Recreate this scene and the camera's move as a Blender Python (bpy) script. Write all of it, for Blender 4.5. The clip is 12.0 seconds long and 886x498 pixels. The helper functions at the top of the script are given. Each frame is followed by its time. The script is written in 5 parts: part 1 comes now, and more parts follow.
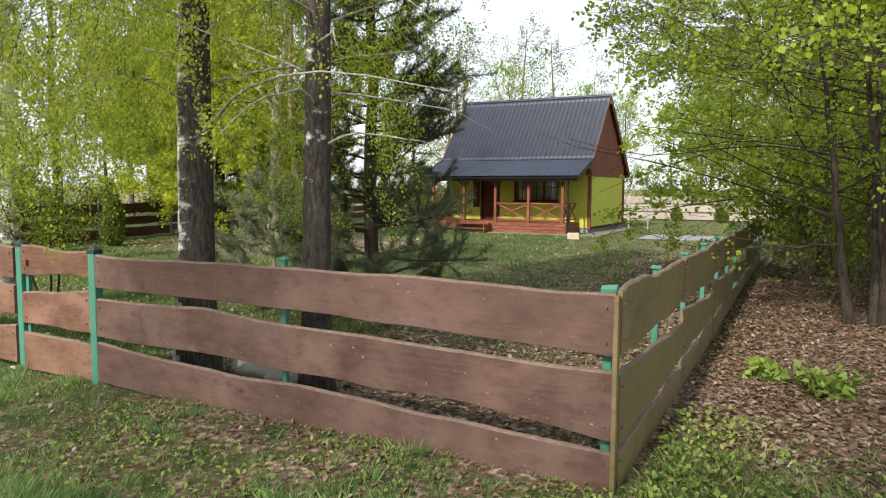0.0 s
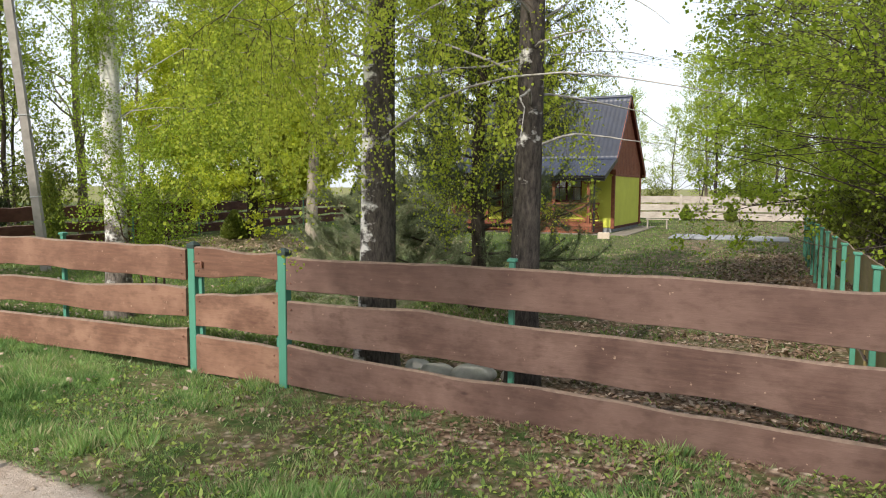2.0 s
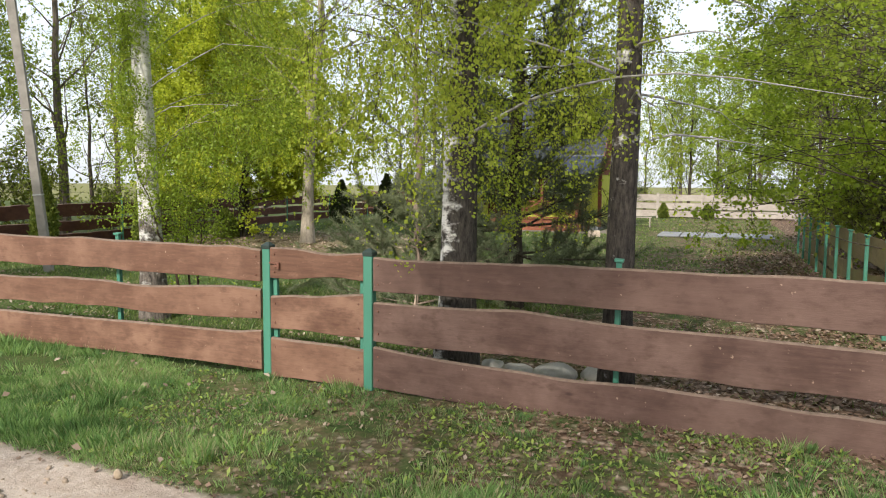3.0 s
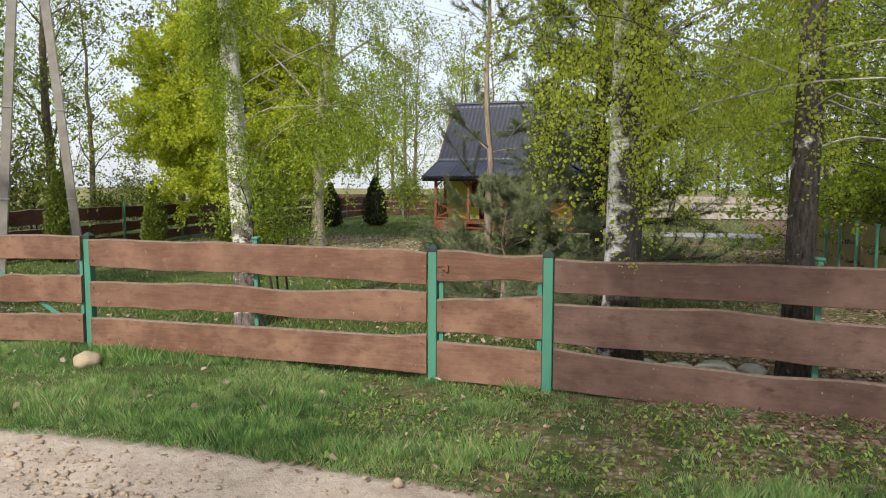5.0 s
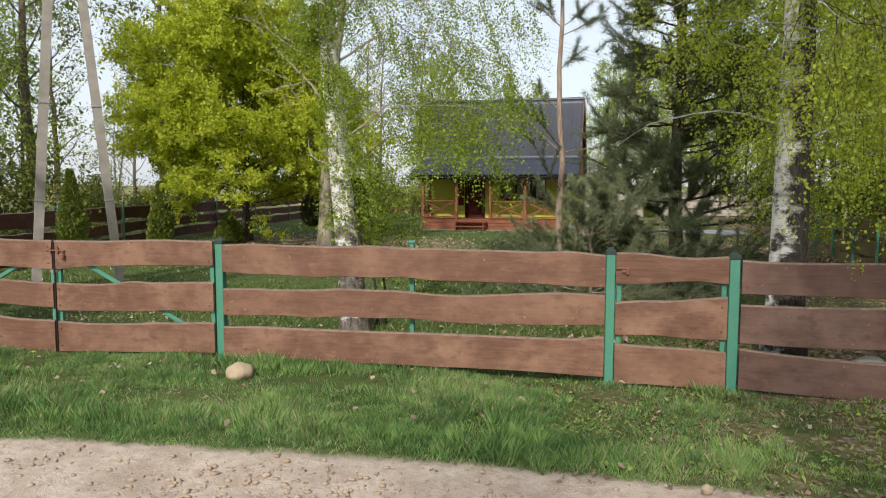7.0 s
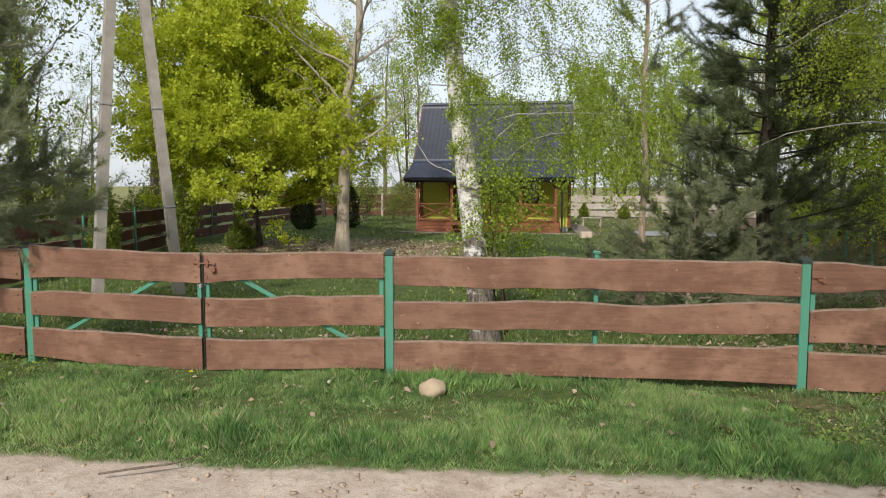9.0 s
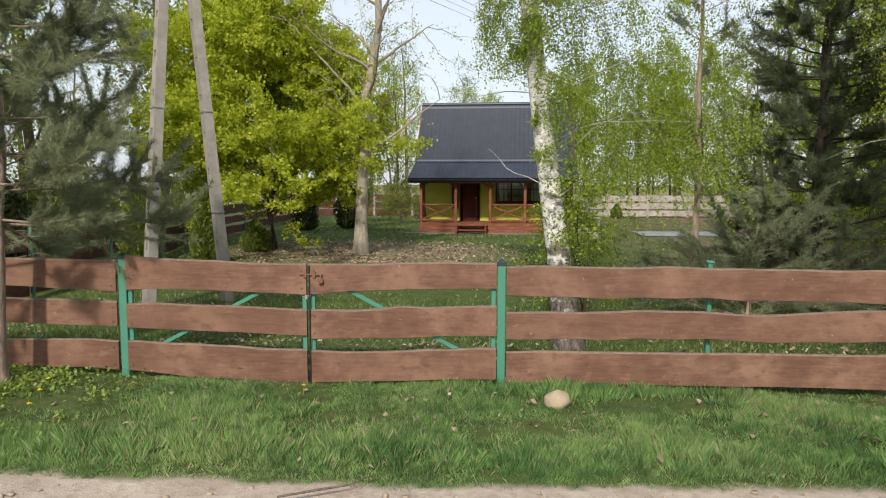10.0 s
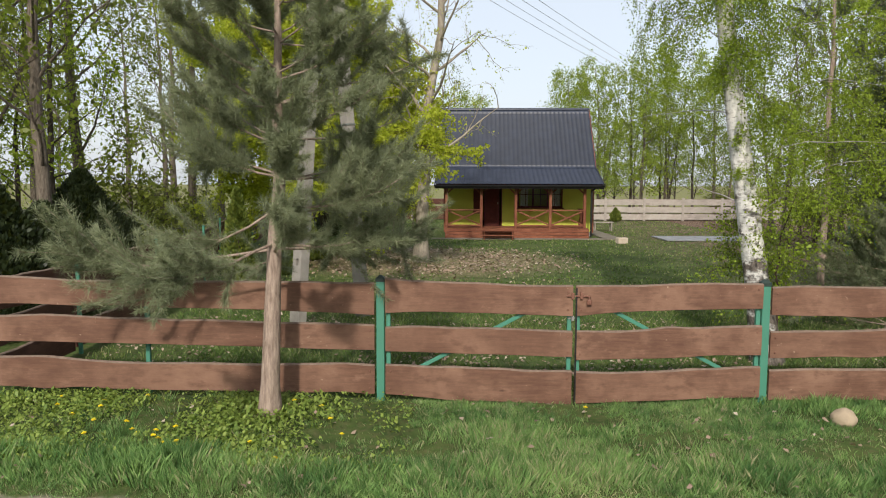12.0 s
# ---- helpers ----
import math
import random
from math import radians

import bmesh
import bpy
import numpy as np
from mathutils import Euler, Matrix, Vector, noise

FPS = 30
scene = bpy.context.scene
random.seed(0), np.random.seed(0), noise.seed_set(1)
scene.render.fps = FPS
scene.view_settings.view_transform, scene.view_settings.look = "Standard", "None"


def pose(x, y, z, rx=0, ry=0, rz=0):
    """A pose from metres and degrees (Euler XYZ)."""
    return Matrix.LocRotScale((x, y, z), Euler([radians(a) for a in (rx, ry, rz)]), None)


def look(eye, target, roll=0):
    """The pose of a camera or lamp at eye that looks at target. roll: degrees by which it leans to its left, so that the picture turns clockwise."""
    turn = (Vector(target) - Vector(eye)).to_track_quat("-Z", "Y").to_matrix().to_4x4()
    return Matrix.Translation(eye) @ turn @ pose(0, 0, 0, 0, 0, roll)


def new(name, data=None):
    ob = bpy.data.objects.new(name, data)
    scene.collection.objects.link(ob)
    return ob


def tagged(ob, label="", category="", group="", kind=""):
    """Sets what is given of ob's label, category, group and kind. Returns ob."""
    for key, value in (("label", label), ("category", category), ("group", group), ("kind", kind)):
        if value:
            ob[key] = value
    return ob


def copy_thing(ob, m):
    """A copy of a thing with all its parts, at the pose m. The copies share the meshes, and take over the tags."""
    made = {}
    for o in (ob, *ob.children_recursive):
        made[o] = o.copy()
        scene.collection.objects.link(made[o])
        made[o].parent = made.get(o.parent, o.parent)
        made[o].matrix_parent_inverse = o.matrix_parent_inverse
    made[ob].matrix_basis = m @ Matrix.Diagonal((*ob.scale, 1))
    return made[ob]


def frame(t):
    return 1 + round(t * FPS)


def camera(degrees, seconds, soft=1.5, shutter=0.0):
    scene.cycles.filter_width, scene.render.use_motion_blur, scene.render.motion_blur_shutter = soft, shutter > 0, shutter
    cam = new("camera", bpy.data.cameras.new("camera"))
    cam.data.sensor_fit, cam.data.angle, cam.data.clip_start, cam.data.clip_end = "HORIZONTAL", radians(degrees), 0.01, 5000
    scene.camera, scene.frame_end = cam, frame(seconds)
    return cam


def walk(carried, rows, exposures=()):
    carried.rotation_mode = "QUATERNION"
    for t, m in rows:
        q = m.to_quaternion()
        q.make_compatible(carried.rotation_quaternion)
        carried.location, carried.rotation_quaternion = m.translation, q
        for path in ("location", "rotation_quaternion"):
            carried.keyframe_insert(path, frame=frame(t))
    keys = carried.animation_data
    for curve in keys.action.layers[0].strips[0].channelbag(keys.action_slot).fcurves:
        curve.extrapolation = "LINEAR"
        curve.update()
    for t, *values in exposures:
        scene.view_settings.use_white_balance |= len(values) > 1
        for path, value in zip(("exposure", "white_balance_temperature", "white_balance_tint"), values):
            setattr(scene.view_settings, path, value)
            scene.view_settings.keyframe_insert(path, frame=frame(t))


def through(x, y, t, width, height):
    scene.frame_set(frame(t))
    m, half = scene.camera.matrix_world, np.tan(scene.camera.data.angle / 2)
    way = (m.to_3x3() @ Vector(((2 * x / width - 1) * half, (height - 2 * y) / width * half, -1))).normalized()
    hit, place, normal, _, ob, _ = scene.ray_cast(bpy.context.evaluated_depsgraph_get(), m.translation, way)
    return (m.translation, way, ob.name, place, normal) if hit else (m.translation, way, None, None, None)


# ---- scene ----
cam = camera(64.0, 12.0, 1.05)
PATH = [
    (0, (0.624, 0.179, 1.844), (-0.27, 1.96, 1.672), 0.3),
    (0.5, (0.228, -0.025, 1.846), (-0.66, 1.759, 1.674), 0.3),
    (1, (-0.2, -0.242, 1.847), (-1.075, 1.548, 1.674), 0.3),
    (1.5, (-0.668, -0.446, 1.85), (-1.526, 1.352, 1.675), 0.3),
    (2, (-1.165, -0.675, 1.847), (-2.001, 1.133, 1.674), 0.3),
    (2.5, (-1.678, -0.865, 1.846), (-2.475, 0.96, 1.671), 0.4),
    (3, (-2.238, -1.083, 1.859), (-2.974, 0.768, 1.68), 0.4),
    (5, (-4.231, -1.78, 1.84), (-4.821, 0.124, 1.669), 0.2),
    (5.5, (-4.778, -1.926, 1.864), (-5.324, -0.011, 1.687), 0.2),
    (6, (-5.344, -2.074, 1.855), (-5.842, -0.145, 1.682), 0.2),
    (6.5, (-5.894, -2.183, 1.874), (-6.353, -0.245, 1.698), 0.2),
    (7, (-6.472, -2.271, 1.885), (-6.885, -0.322, 1.707), 0.1),
    (9, (-8.931, -2.534, 1.972), (-9.172, -0.557, 1.796), 0.1),
    (9.5, (-9.64, -2.568, 2.037), (-9.838, -0.586, 1.857), 0.1),
    (10, (-10.378, -2.624, 2.092), (-10.536, -0.639, 1.91), 0.1),
    (10.5, (-11.144, -2.682, 2.149), (-11.264, -0.694, 1.967), 0.0),
    (11, (-11.963, -2.73, 2.206), (-12.045, -0.74, 2.025), 0.1),
    (11.5, (-12.806, -2.754, 2.257), (-12.855, -0.763, 2.076), 0.2),
    (12, (-13.657, -2.766, 2.306), (-13.673, -0.774, 2.125), 0.2),
]
walk(cam, [(t, look(eye, target, roll)) for t, eye, target, roll in PATH], ((0.0, 0.58), (1.5, 0.55), (3.0, 0.46), (5.0, 0.24), (7.0, 0.14), (10.0, 0.10), (12.0, 0.04)))

# ---- light ----
SUN_EL, SUN_AZ = radians(38), radians(187)   # azimuth from +y, clockwise seen from above
world = bpy.data.worlds.new("sky")
scene.world = world
world.use_nodes = True
wn, wl = world.node_tree.nodes, world.node_tree.links
wn.clear()
sky = wn.new("ShaderNodeTexSky")
sky.sky_type, sky.sun_disc = "NISHITA", False
sky.sun_elevation, sky.sun_rotation = SUN_EL, SUN_AZ
sky.air_density, sky.dust_density, sky.ozone_density = 1.0, 3.0, 1.0
wbg, wout = wn.new("ShaderNodeBackground"), wn.new("ShaderNodeOutputWorld")
wbg.inputs["Strength"].default_value = 0.15
veil = wn.new("ShaderNodeMixRGB")          # a thin even layer of white cloud over the blue
veil.inputs[0].default_value, veil.inputs[2].default_value = 0.62, (6.6, 6.9, 7.3, 1.0)
wl.new(sky.outputs[0], veil.inputs[1])
wl.new(veil.outputs[0], wbg.inputs[0])
wl.new(wbg.outputs[0], wout.inputs[0])

sun = new("sun", bpy.data.lights.new("sun", "SUN"))
sun.data.energy, sun.data.angle, sun.data.color = 4.2, radians(2.5), (1.0, 0.93, 0.82)
sun_dir = Vector((math.sin(SUN_AZ) * math.cos(SUN_EL), math.cos(SUN_AZ) * math.cos(SUN_EL), math.sin(SUN_EL)))
sun.matrix_world = look(sun_dir * 60, (0, 0, 0))


# ---- materials ----
class Nodes:
    """A short way to write node materials."""

    def __init__(self, name):
        self.m = bpy.data.materials.new(name)
        self.m.use_nodes = True
        self.t = self.m.node_tree
        self.t.nodes.clear()
        self.out = self.t.nodes.new("ShaderNodeOutputMaterial")

    def n(self, kind, **kw):
        nd = self.t.nodes.new("ShaderNode" + kind)
        for k, v in kw.items():
            if k == "operation":
                nd.operation = v
            else:
                self.set(nd, k, v)
        return nd

    def set(self, nd, key, v):
        key = key.replace("_", " ")
        sock = nd.inputs[int(key[3:])] if key.startswith("in ") else nd.inputs[key]
        if isinstance(v, bpy.types.NodeSocket):
            self.t.links.new(v, sock)
        else:
            sock.default_value = (*v, 1.0) if isinstance(v, tuple) and len(v) == 3 and sock.type == "RGBA" else v

    def coords(self, scale=(1, 1, 1), which="Object"):
        c = self.t.nodes.new("ShaderNodeTexCoord")
        mp = self.t.nodes.new("ShaderNodeMapping")
        mp.inputs["Scale"].default_value = scale
        self.t.links.new(c.outputs[which], mp.inputs["Vector"])
        return mp.outputs[0]

    def world_pos(self, scale=(1, 1, 1)):
        g = self.t.nodes.new("ShaderNodeNewGeometry")
        mp = self.t.nodes.new("ShaderNodeMapping")
        mp.inputs["Scale"].default_value = scale
        self.t.links.new(g.outputs["Position"], mp.inputs["Vector"])
        return mp.outputs[0]

    def noise(self, vec, scale, detail=4.0, rough=0.55):
        return self.n("TexNoise", Vector=vec, Scale=scale, Detail=detail, Roughness=rough).outputs["Fac"]

    def ramp(self, fac, stops):
        r = self.t.nodes.new("ShaderNodeValToRGB")
        el = r.color_ramp.elements
        while len(el) < len(stops):
            el.new(0.5)
        for e, (p, c) in zip(el, stops):
            e.position, e.color = p, ((*c, 1.0) if isinstance(c, tuple) else (c, c, c, 1.0))
        self.t.links.new(fac, r.inputs[0])
        return r.outputs[0]

    def mix(self, fac, a, b, blend="MIX"):
        nd = self.t.nodes.new("ShaderNodeMixRGB")
        nd.blend_type = blend
        for s, v in zip(nd.inputs, (fac, a, b)):
            if isinstance(v, bpy.types.NodeSocket):
                self.t.links.new(v, s)
            else:
                s.default_value = (*v, 1.0) if isinstance(v, tuple) else v
        return nd.outputs[0]

    def math(self, op, a, b=0.0):
        nd = self.t.nodes.new("ShaderNodeMath")
        nd.operation = op
        for s, v in zip(nd.inputs, (a, b)):
            if isinstance(v, bpy.types.NodeSocket):
                self.t.links.new(v, s)
            else:
                s.default_value = v
        return nd.outputs[0]

    def bump(self, height, strength=0.5, distance=0.01):
        return self.n("Bump", Height=height, Strength=strength, Distance=distance).outputs[0]

    def surface(self, color, rough=0.8, normal=None, metal=0.0, spec=0.3):
        p = self.n("BsdfPrincipled")
        self.set(p, "Base_Color", color)
        self.set(p, "Roughness", rough)
        self.set(p, "Metallic", metal)
        self.set(p, "Specular_IOR_Level", spec)
        if normal is not None:
            self.set(p, "Normal", normal)
        self.t.links.new(p.outputs[0], self.out.inputs[0])
        return self.m

    def obj_random(self):
        return self.t.nodes.new("ShaderNodeObjectInfo").outputs["Random"]

    def island(self):
        return self.t.nodes.new("ShaderNodeNewGeometry").outputs["Random Per Island"]


def m_stained_wood(name, dark, base, light, green=None):
    """Stained timber with grain along local x, knots, faded patches and, where given, green algae."""
    k = Nodes(name)
    r = k.obj_random()
    v = k.n("VectorMath", operation="ADD", in_0=k.coords((1, 1, 1)), in_1=k.n("CombineXYZ", X=k.math("MULTIPLY", r, 37.0), Y=k.math("MULTIPLY", r, 11.0), Z=k.math("MULTIPLY", r, 5.0)).outputs[0]).outputs[0]
    st = k.n("Mapping", Vector=v, Scale=(1.2, 8, 14)).outputs[0]
    grain = k.noise(st, 3.0, 6, 0.65)
    fine = k.noise(k.n("Mapping", Vector=v, Scale=(4, 60, 90)).outputs[0], 4.0, 3)
    patch = k.noise(v, 1.6, 4, 0.6)
    knot = k.n("TexVoronoi", Vector=k.n("Mapping", Vector=v, Scale=(1.4, 1, 3.4)).outputs[0], Scale=1.3).outputs["Distance"]
    c = k.mix(k.ramp(grain, [(0.3, 0.0), (0.7, 1.0)]), dark, base)
    c = k.mix(k.ramp(patch, [(0.42, 0.0), (0.7, 0.9)]), c, light)
    blotch = k.noise(k.n("Mapping", Vector=v, Scale=(3.2, 4, 6.5)).outputs[0], 1.5, 5, 0.62)
    c = k.mix(k.ramp(blotch, [(0.5, 0.0), (0.68, 0.75)]), c, dark)      # stain soaked in unevenly
    c = k.mix(k.ramp(blotch, [(0.28, 0.6), (0.42, 0.0)]), c, light)
    c = k.mix(k.math("MULTIPLY", k.ramp(fine, [(0.35, 1.0), (0.6, 0.0)]), 0.18), c, dark)
    c = k.mix(k.ramp(knot, [(0.02, 0.75), (0.075, 0.0)]), c, tuple(x * 0.45 for x in dark))
    c = k.mix(k.math("MULTIPLY", r, 0.35), c, tuple(x * 0.8 for x in base))
    if green:
        c = k.mix(k.ramp(k.noise(v, 1.1, 5, 0.65), [(0.36, 0.1), (0.66, 0.8)]), c, green)
    else:
        spots = k.noise(v, 22.0, 2)
        c = k.mix(k.ramp(spots, [(0.72, 0.0), (0.78, 0.6)]), c, (0.42, 0.3, 0.22))
    h = k.math("ADD", grain, k.math("MULTIPLY", fine, 0.4))
    return k.surface(c, k.ramp(patch, [(0.3, 0.62), (0.8, 0.8)]), k.bump(h, 0.35, 0.006), spec=0.25)


def m_paint(name, base, rough=0.5, wear=0.25, chip=(0.3, 0.28, 0.25)):
    k = Nodes(name)
    v = k.coords()
    a, b = k.noise(v, 5.0, 5), k.noise(v, 60.0, 3)
    c = k.mix(k.math("MULTIPLY", a, wear), base, tuple(min(1, x * 0.55) for x in base))
    c = k.mix(k.ramp(k.noise(v, 28.0, 4, 0.7), [(0.7, 0.0), (0.76, 0.5)]), c, chip)
    return k.surface(c, k.ramp(a, [(0.2, rough - 0.08), (0.8, rough + 0.12)]), k.bump(b, 0.12, 0.002), spec=0.4)


def m_plain(name, base, rough=0.7, var=0.25, scale=8.0, bump=0.2, metal=0.0):
    k = Nodes(name)
    v = k.coords()
    a, b = k.noise(v, scale, 5, 0.6), k.noise(v, scale * 9, 3)
    c = k.mix(k.ramp(a, [(0.25, 0.0), (0.75, 1.0)]), tuple(x * (1 - var) for x in base), tuple(min(1, x * (1 + var)) for x in base))
    c = k.mix(k.math("MULTIPLY", k.obj_random(), var * 0.6), c, tuple(x * 0.6 for x in base))
    return k.surface(c, rough, k.bump(k.math("ADD", a, k.math("MULTIPLY", b, 0.5)), bump, 0.01), metal=metal)


def m_leaf(name, dark, light, through=0.45, old=None, patchy=0.0, rough=0.5, spec=0.3):
    """Thin leaves that let light through, each with its own tint."""
    k = Nodes(name)
    r = k.island()
    big = k.noise(k.world_pos(), 0.9, 3)
    f = k.math("ADD", k.math("MULTIPLY", r, 0.7), k.math("MULTIPLY", big, 0.45))
    c = k.mix(k.ramp(f, [(0.2, 0.0), (0.95, 1.0)]), dark, light)
    if old:
        some = k.math("FRACT", k.math("MULTIPLY", r, 17.3))
        if patchy:   # dead blades gather in patches, and the green turns bluer or yellower from tuft to tuft
            wide, tuft = k.noise(k.world_pos(), 0.55, 4, 0.6), k.noise(k.world_pos(), 2.3, 3)
            clump = k.noise(k.world_pos(), 6.5, 3, 0.6)
            c = k.mix(k.ramp(tuft, [(0.42, 0.0), (0.6, patchy)]), c, (0.06, 0.15, 0.055))
            c = k.mix(k.ramp(wide, [(0.5, 0.0), (0.66, patchy)]), c, light)
            c = k.mix(k.ramp(clump, [(0.34, 0.55), (0.5, 0.0)]), c, tuple(x * 0.55 for x in dark))
            c = k.mix(k.ramp(clump, [(0.56, 0.0), (0.7, 0.6)]), c, tuple(x * 1.1 for x in light))
            some = k.math("ADD", some, k.math("MULTIPLY", k.math("SUBTRACT", wide, 0.5), 0.9))
        c = k.mix(k.ramp(some, [(0.82, 0.0), (0.9, 0.8)]), c, old)
    p = k.n("BsdfPrincipled", Base_Color=c, Roughness=rough)
    k.set(p, "Specular_IOR_Level", spec)
    tr = k.n("BsdfTranslucent", Color=k.mix(0.25, c, (0.35, 0.42, 0.02)))
    mx = k.t.nodes.new("ShaderNodeMixShader")
    mx.inputs[0].default_value = through
    k.t.links.new(p.outputs[0], mx.inputs[1])
    k.t.links.new(tr.outputs[0], mx.inputs[2])
    k.t.links.new(mx.outputs[0], k.out.inputs[0])
    return k.m


def m_bark(name, dark, light, stretch=(9, 9, 1.6), bump=0.8, scale=3.0):
    k = Nodes(name)
    v = k.coords(stretch)
    a, b = k.noise(v, scale, 6, 0.7), k.noise(k.coords((30, 30, 14)), 3.0, 4)
    big = k.noise(k.coords(), 1.2, 3)
    c = k.mix(k.ramp(a, [(0.35, 0.0), (0.65, 1.0)]), dark, light)
    c = k.mix(k.ramp(big, [(0.4, 0.0), (0.7, 0.4)]), c, tuple(x * 0.6 for x in light))
    return k.surface(c, 0.9, k.bump(k.math("ADD", a, k.math("MULTIPLY", b, 0.4)), bump, 0.03), spec=0.15)


def m_birch(name, cork, amount=0.42, side=0.0, cork_light=(0.16, 0.14, 0.12), cork_dark=(0.022, 0.019, 0.017)):
    """White birch bark with dark cross marks and scars, and rough cork that climbs from the foot; cork: how high, in
    metres; side: how far cork colour darkens the trunk's shadow side.
    """
    k = Nodes(name)
    o = k.coords()
    marks = k.noise(k.coords((7, 7, 30)), 1.7, 4, 0.7)
    scars = k.noise(k.coords((4.5, 4.5, 7.5)), 1.5, 6, 0.7)
    blot = k.noise(k.coords((3.2, 3.2, 4.5)), 1.3, 5, 0.65)
    rough = k.noise(k.coords((18, 18, 5)), 1.7, 6, 0.72)
    z = k.t.nodes.new("ShaderNodeSeparateXYZ")
    k.t.links.new(o, z.inputs[0])
    climb = k.math("SUBTRACT", 1.0, k.math("DIVIDE", z.outputs[2], cork))
    white = k.mix(k.noise(o, 7.0, 4), (0.46, 0.44, 0.41), (0.78, 0.77, 0.74))
    white = k.mix(k.ramp(scars, [(0.54, 0.0), (0.66, 0.8)]), white, (0.20, 0.18, 0.16))
    white = k.mix(k.ramp(marks, [(0.58, 0.0), (0.66, 0.75)]), white, (0.09, 0.08, 0.07))
    dark = k.mix(k.ramp(rough, [(0.35, 0.0), (0.65, 1.0)]), cork_dark, cork_light)
    reach = k.math("ADD", k.math("MULTIPLY", climb, amount), k.math("MULTIPLY", z.outputs[0], side))   # cork tipped eastward, which also paints in the trunk's shadow side
    f = k.ramp(k.math("ADD", blot, reach), [(0.60, 0.0), (0.70, 1.0)])
    c = k.mix(f, white, dark)
    h = k.math("ADD", k.math("MULTIPLY", rough, f), k.math("MULTIPLY", scars, 0.35))
    return k.surface(c, 0.85, k.bump(h, 0.9, 0.03), spec=0.2)


def m_ground(name):
    """One soil for the whole sheet: sand on the road, turf on the verge and lawn, dead leaves under the trees."""
    k = Nodes(name)
    w = k.world_pos()
    xyz = k.t.nodes.new("ShaderNodeSeparateXYZ")
    k.t.links.new(w, xyz.inputs[0])
    x, y = xyz.outputs[0], xyz.outputs[1]
    n1, n2, n3, n4 = k.noise(w, 0.5, 4), k.noise(w, 2.6, 5, 0.6), k.noise(w, 14.0, 5, 0.65), k.noise(w, 70.0, 3)
    sand = k.mix(k.ramp(n2, [(0.3, 0.0), (0.7, 1.0)]), (0.30, 0.24, 0.197), (0.43, 0.37, 0.315))
    sand = k.mix(k.ramp(n3, [(0.48, 0.0), (0.7, 0.6)]), sand, (0.20, 0.155, 0.12))
    sand = k.mix(k.ramp(n4, [(0.62, 0.0), (0.7, 0.5)]), sand, (0.6, 0.54, 0.46))
    turf = k.mix(k.ramp(n2, [(0.3, 0.0), (0.7, 1.0)]), (0.03, 0.055, 0.015), (0.075, 0.11, 0.03))
    turf = k.mix(k.ramp(n3, [(0.45, 0.0), (0.7, 0.6)]), turf, (0.13, 0.105, 0.06))
    vor = k.n("TexVoronoi", Vector=w, Scale=16.0)
    rnd = k.t.nodes.new("ShaderNodeSeparateColor")
    k.t.links.new(vor.outputs["Color"], rnd.inputs[0])
    litter = k.ramp(rnd.outputs[0], [(0.0, (0.08, 0.05, 0.033)), (0.35, (0.19, 0.12, 0.083)), (0.7, (0.30, 0.21, 0.155)), (1.0, (0.42, 0.34, 0.27))])
    litter = k.mix(k.ramp(vor.outputs["Distance"], [(0.25, 0.0), (0.6, 0.7)]), litter, (0.05, 0.03, 0.02))
    far = k.mix(n1, (0.10, 0.13, 0.035), (0.24, 0.21, 0.11))

    def edge(v, lo, hi):
        return k.ramp(k.math("DIVIDE", k.math("SUBTRACT", v, lo), hi - lo), [(0.0, 0.0), (1.0, 1.0)])

    ny = k.math("ADD", y, k.math("MULTIPLY", k.math("SUBTRACT", n2, 0.5), 0.9))
    nx = k.math("ADD", x, k.math("MULTIPLY", k.math("SUBTRACT", n2, 0.5), 2.2))
    wood = k.math("MULTIPLY", edge(nx, -0.6, 0.2), edge(ny, 4.4, 5.6))
    # leaves gathered under the birches and under the bare trees at the far fence
    birch = k.math("MULTIPLY", k.math("MULTIPLY", edge(nx, -5.2, -2.2), edge(k.math("MULTIPLY", ny, -1.0), -9.5, -7.0)), edge(ny, 4.2, 4.9))
    def spot(cx, cy, rx, ry):
        dx = k.math("DIVIDE", k.math("SUBTRACT", x, cx), rx)
        dy = k.math("DIVIDE", k.math("SUBTRACT", y, cy), ry)
        d = k.math("ADD", k.math("MULTIPLY", dx, dx), k.math("MULTIPLY", dy, dy))
        return edge(k.math("SUBTRACT", k.math("MULTIPLY", n2, 1.1), d), -0.7, 0.1)
    bare = spot(-14.6, 18.9, 4.6, 4.4)
    along_side = spot(-0.8, 15.5, 1.5, 6.5)
    verge = k.math("MULTIPLY", k.math("MULTIPLY", edge(nx, -7.5, -3.0), edge(ny, 1.8, 2.6)), k.ramp(n2, [(0.4, 0.0), (0.55, 0.95)]))
    lit = k.math("MAXIMUM", k.math("MAXIMUM", wood, birch), k.math("MAXIMUM", verge, along_side))
    straw = k.mix(k.ramp(n3, [(0.4, 0.2), (0.62, 0.75)]), litter, (0.25, 0.225, 0.12))
    c = k.mix(k.math("MULTIPLY", bare, 0.8), turf, straw)
    c = k.mix(lit, c, litter)
    c = k.mix(edge(y, 46.0, 60.0), c, far)
    off = k.math("DIVIDE", k.math("ADD", x, 7.3), 2.4)      # the sand reaches further in beside the small gate
    belly = k.math("MULTIPLY", k.math("POWER", 2.718, k.math("MULTIPLY", k.math("MULTIPLY", off, off), -1.0)), 0.22)
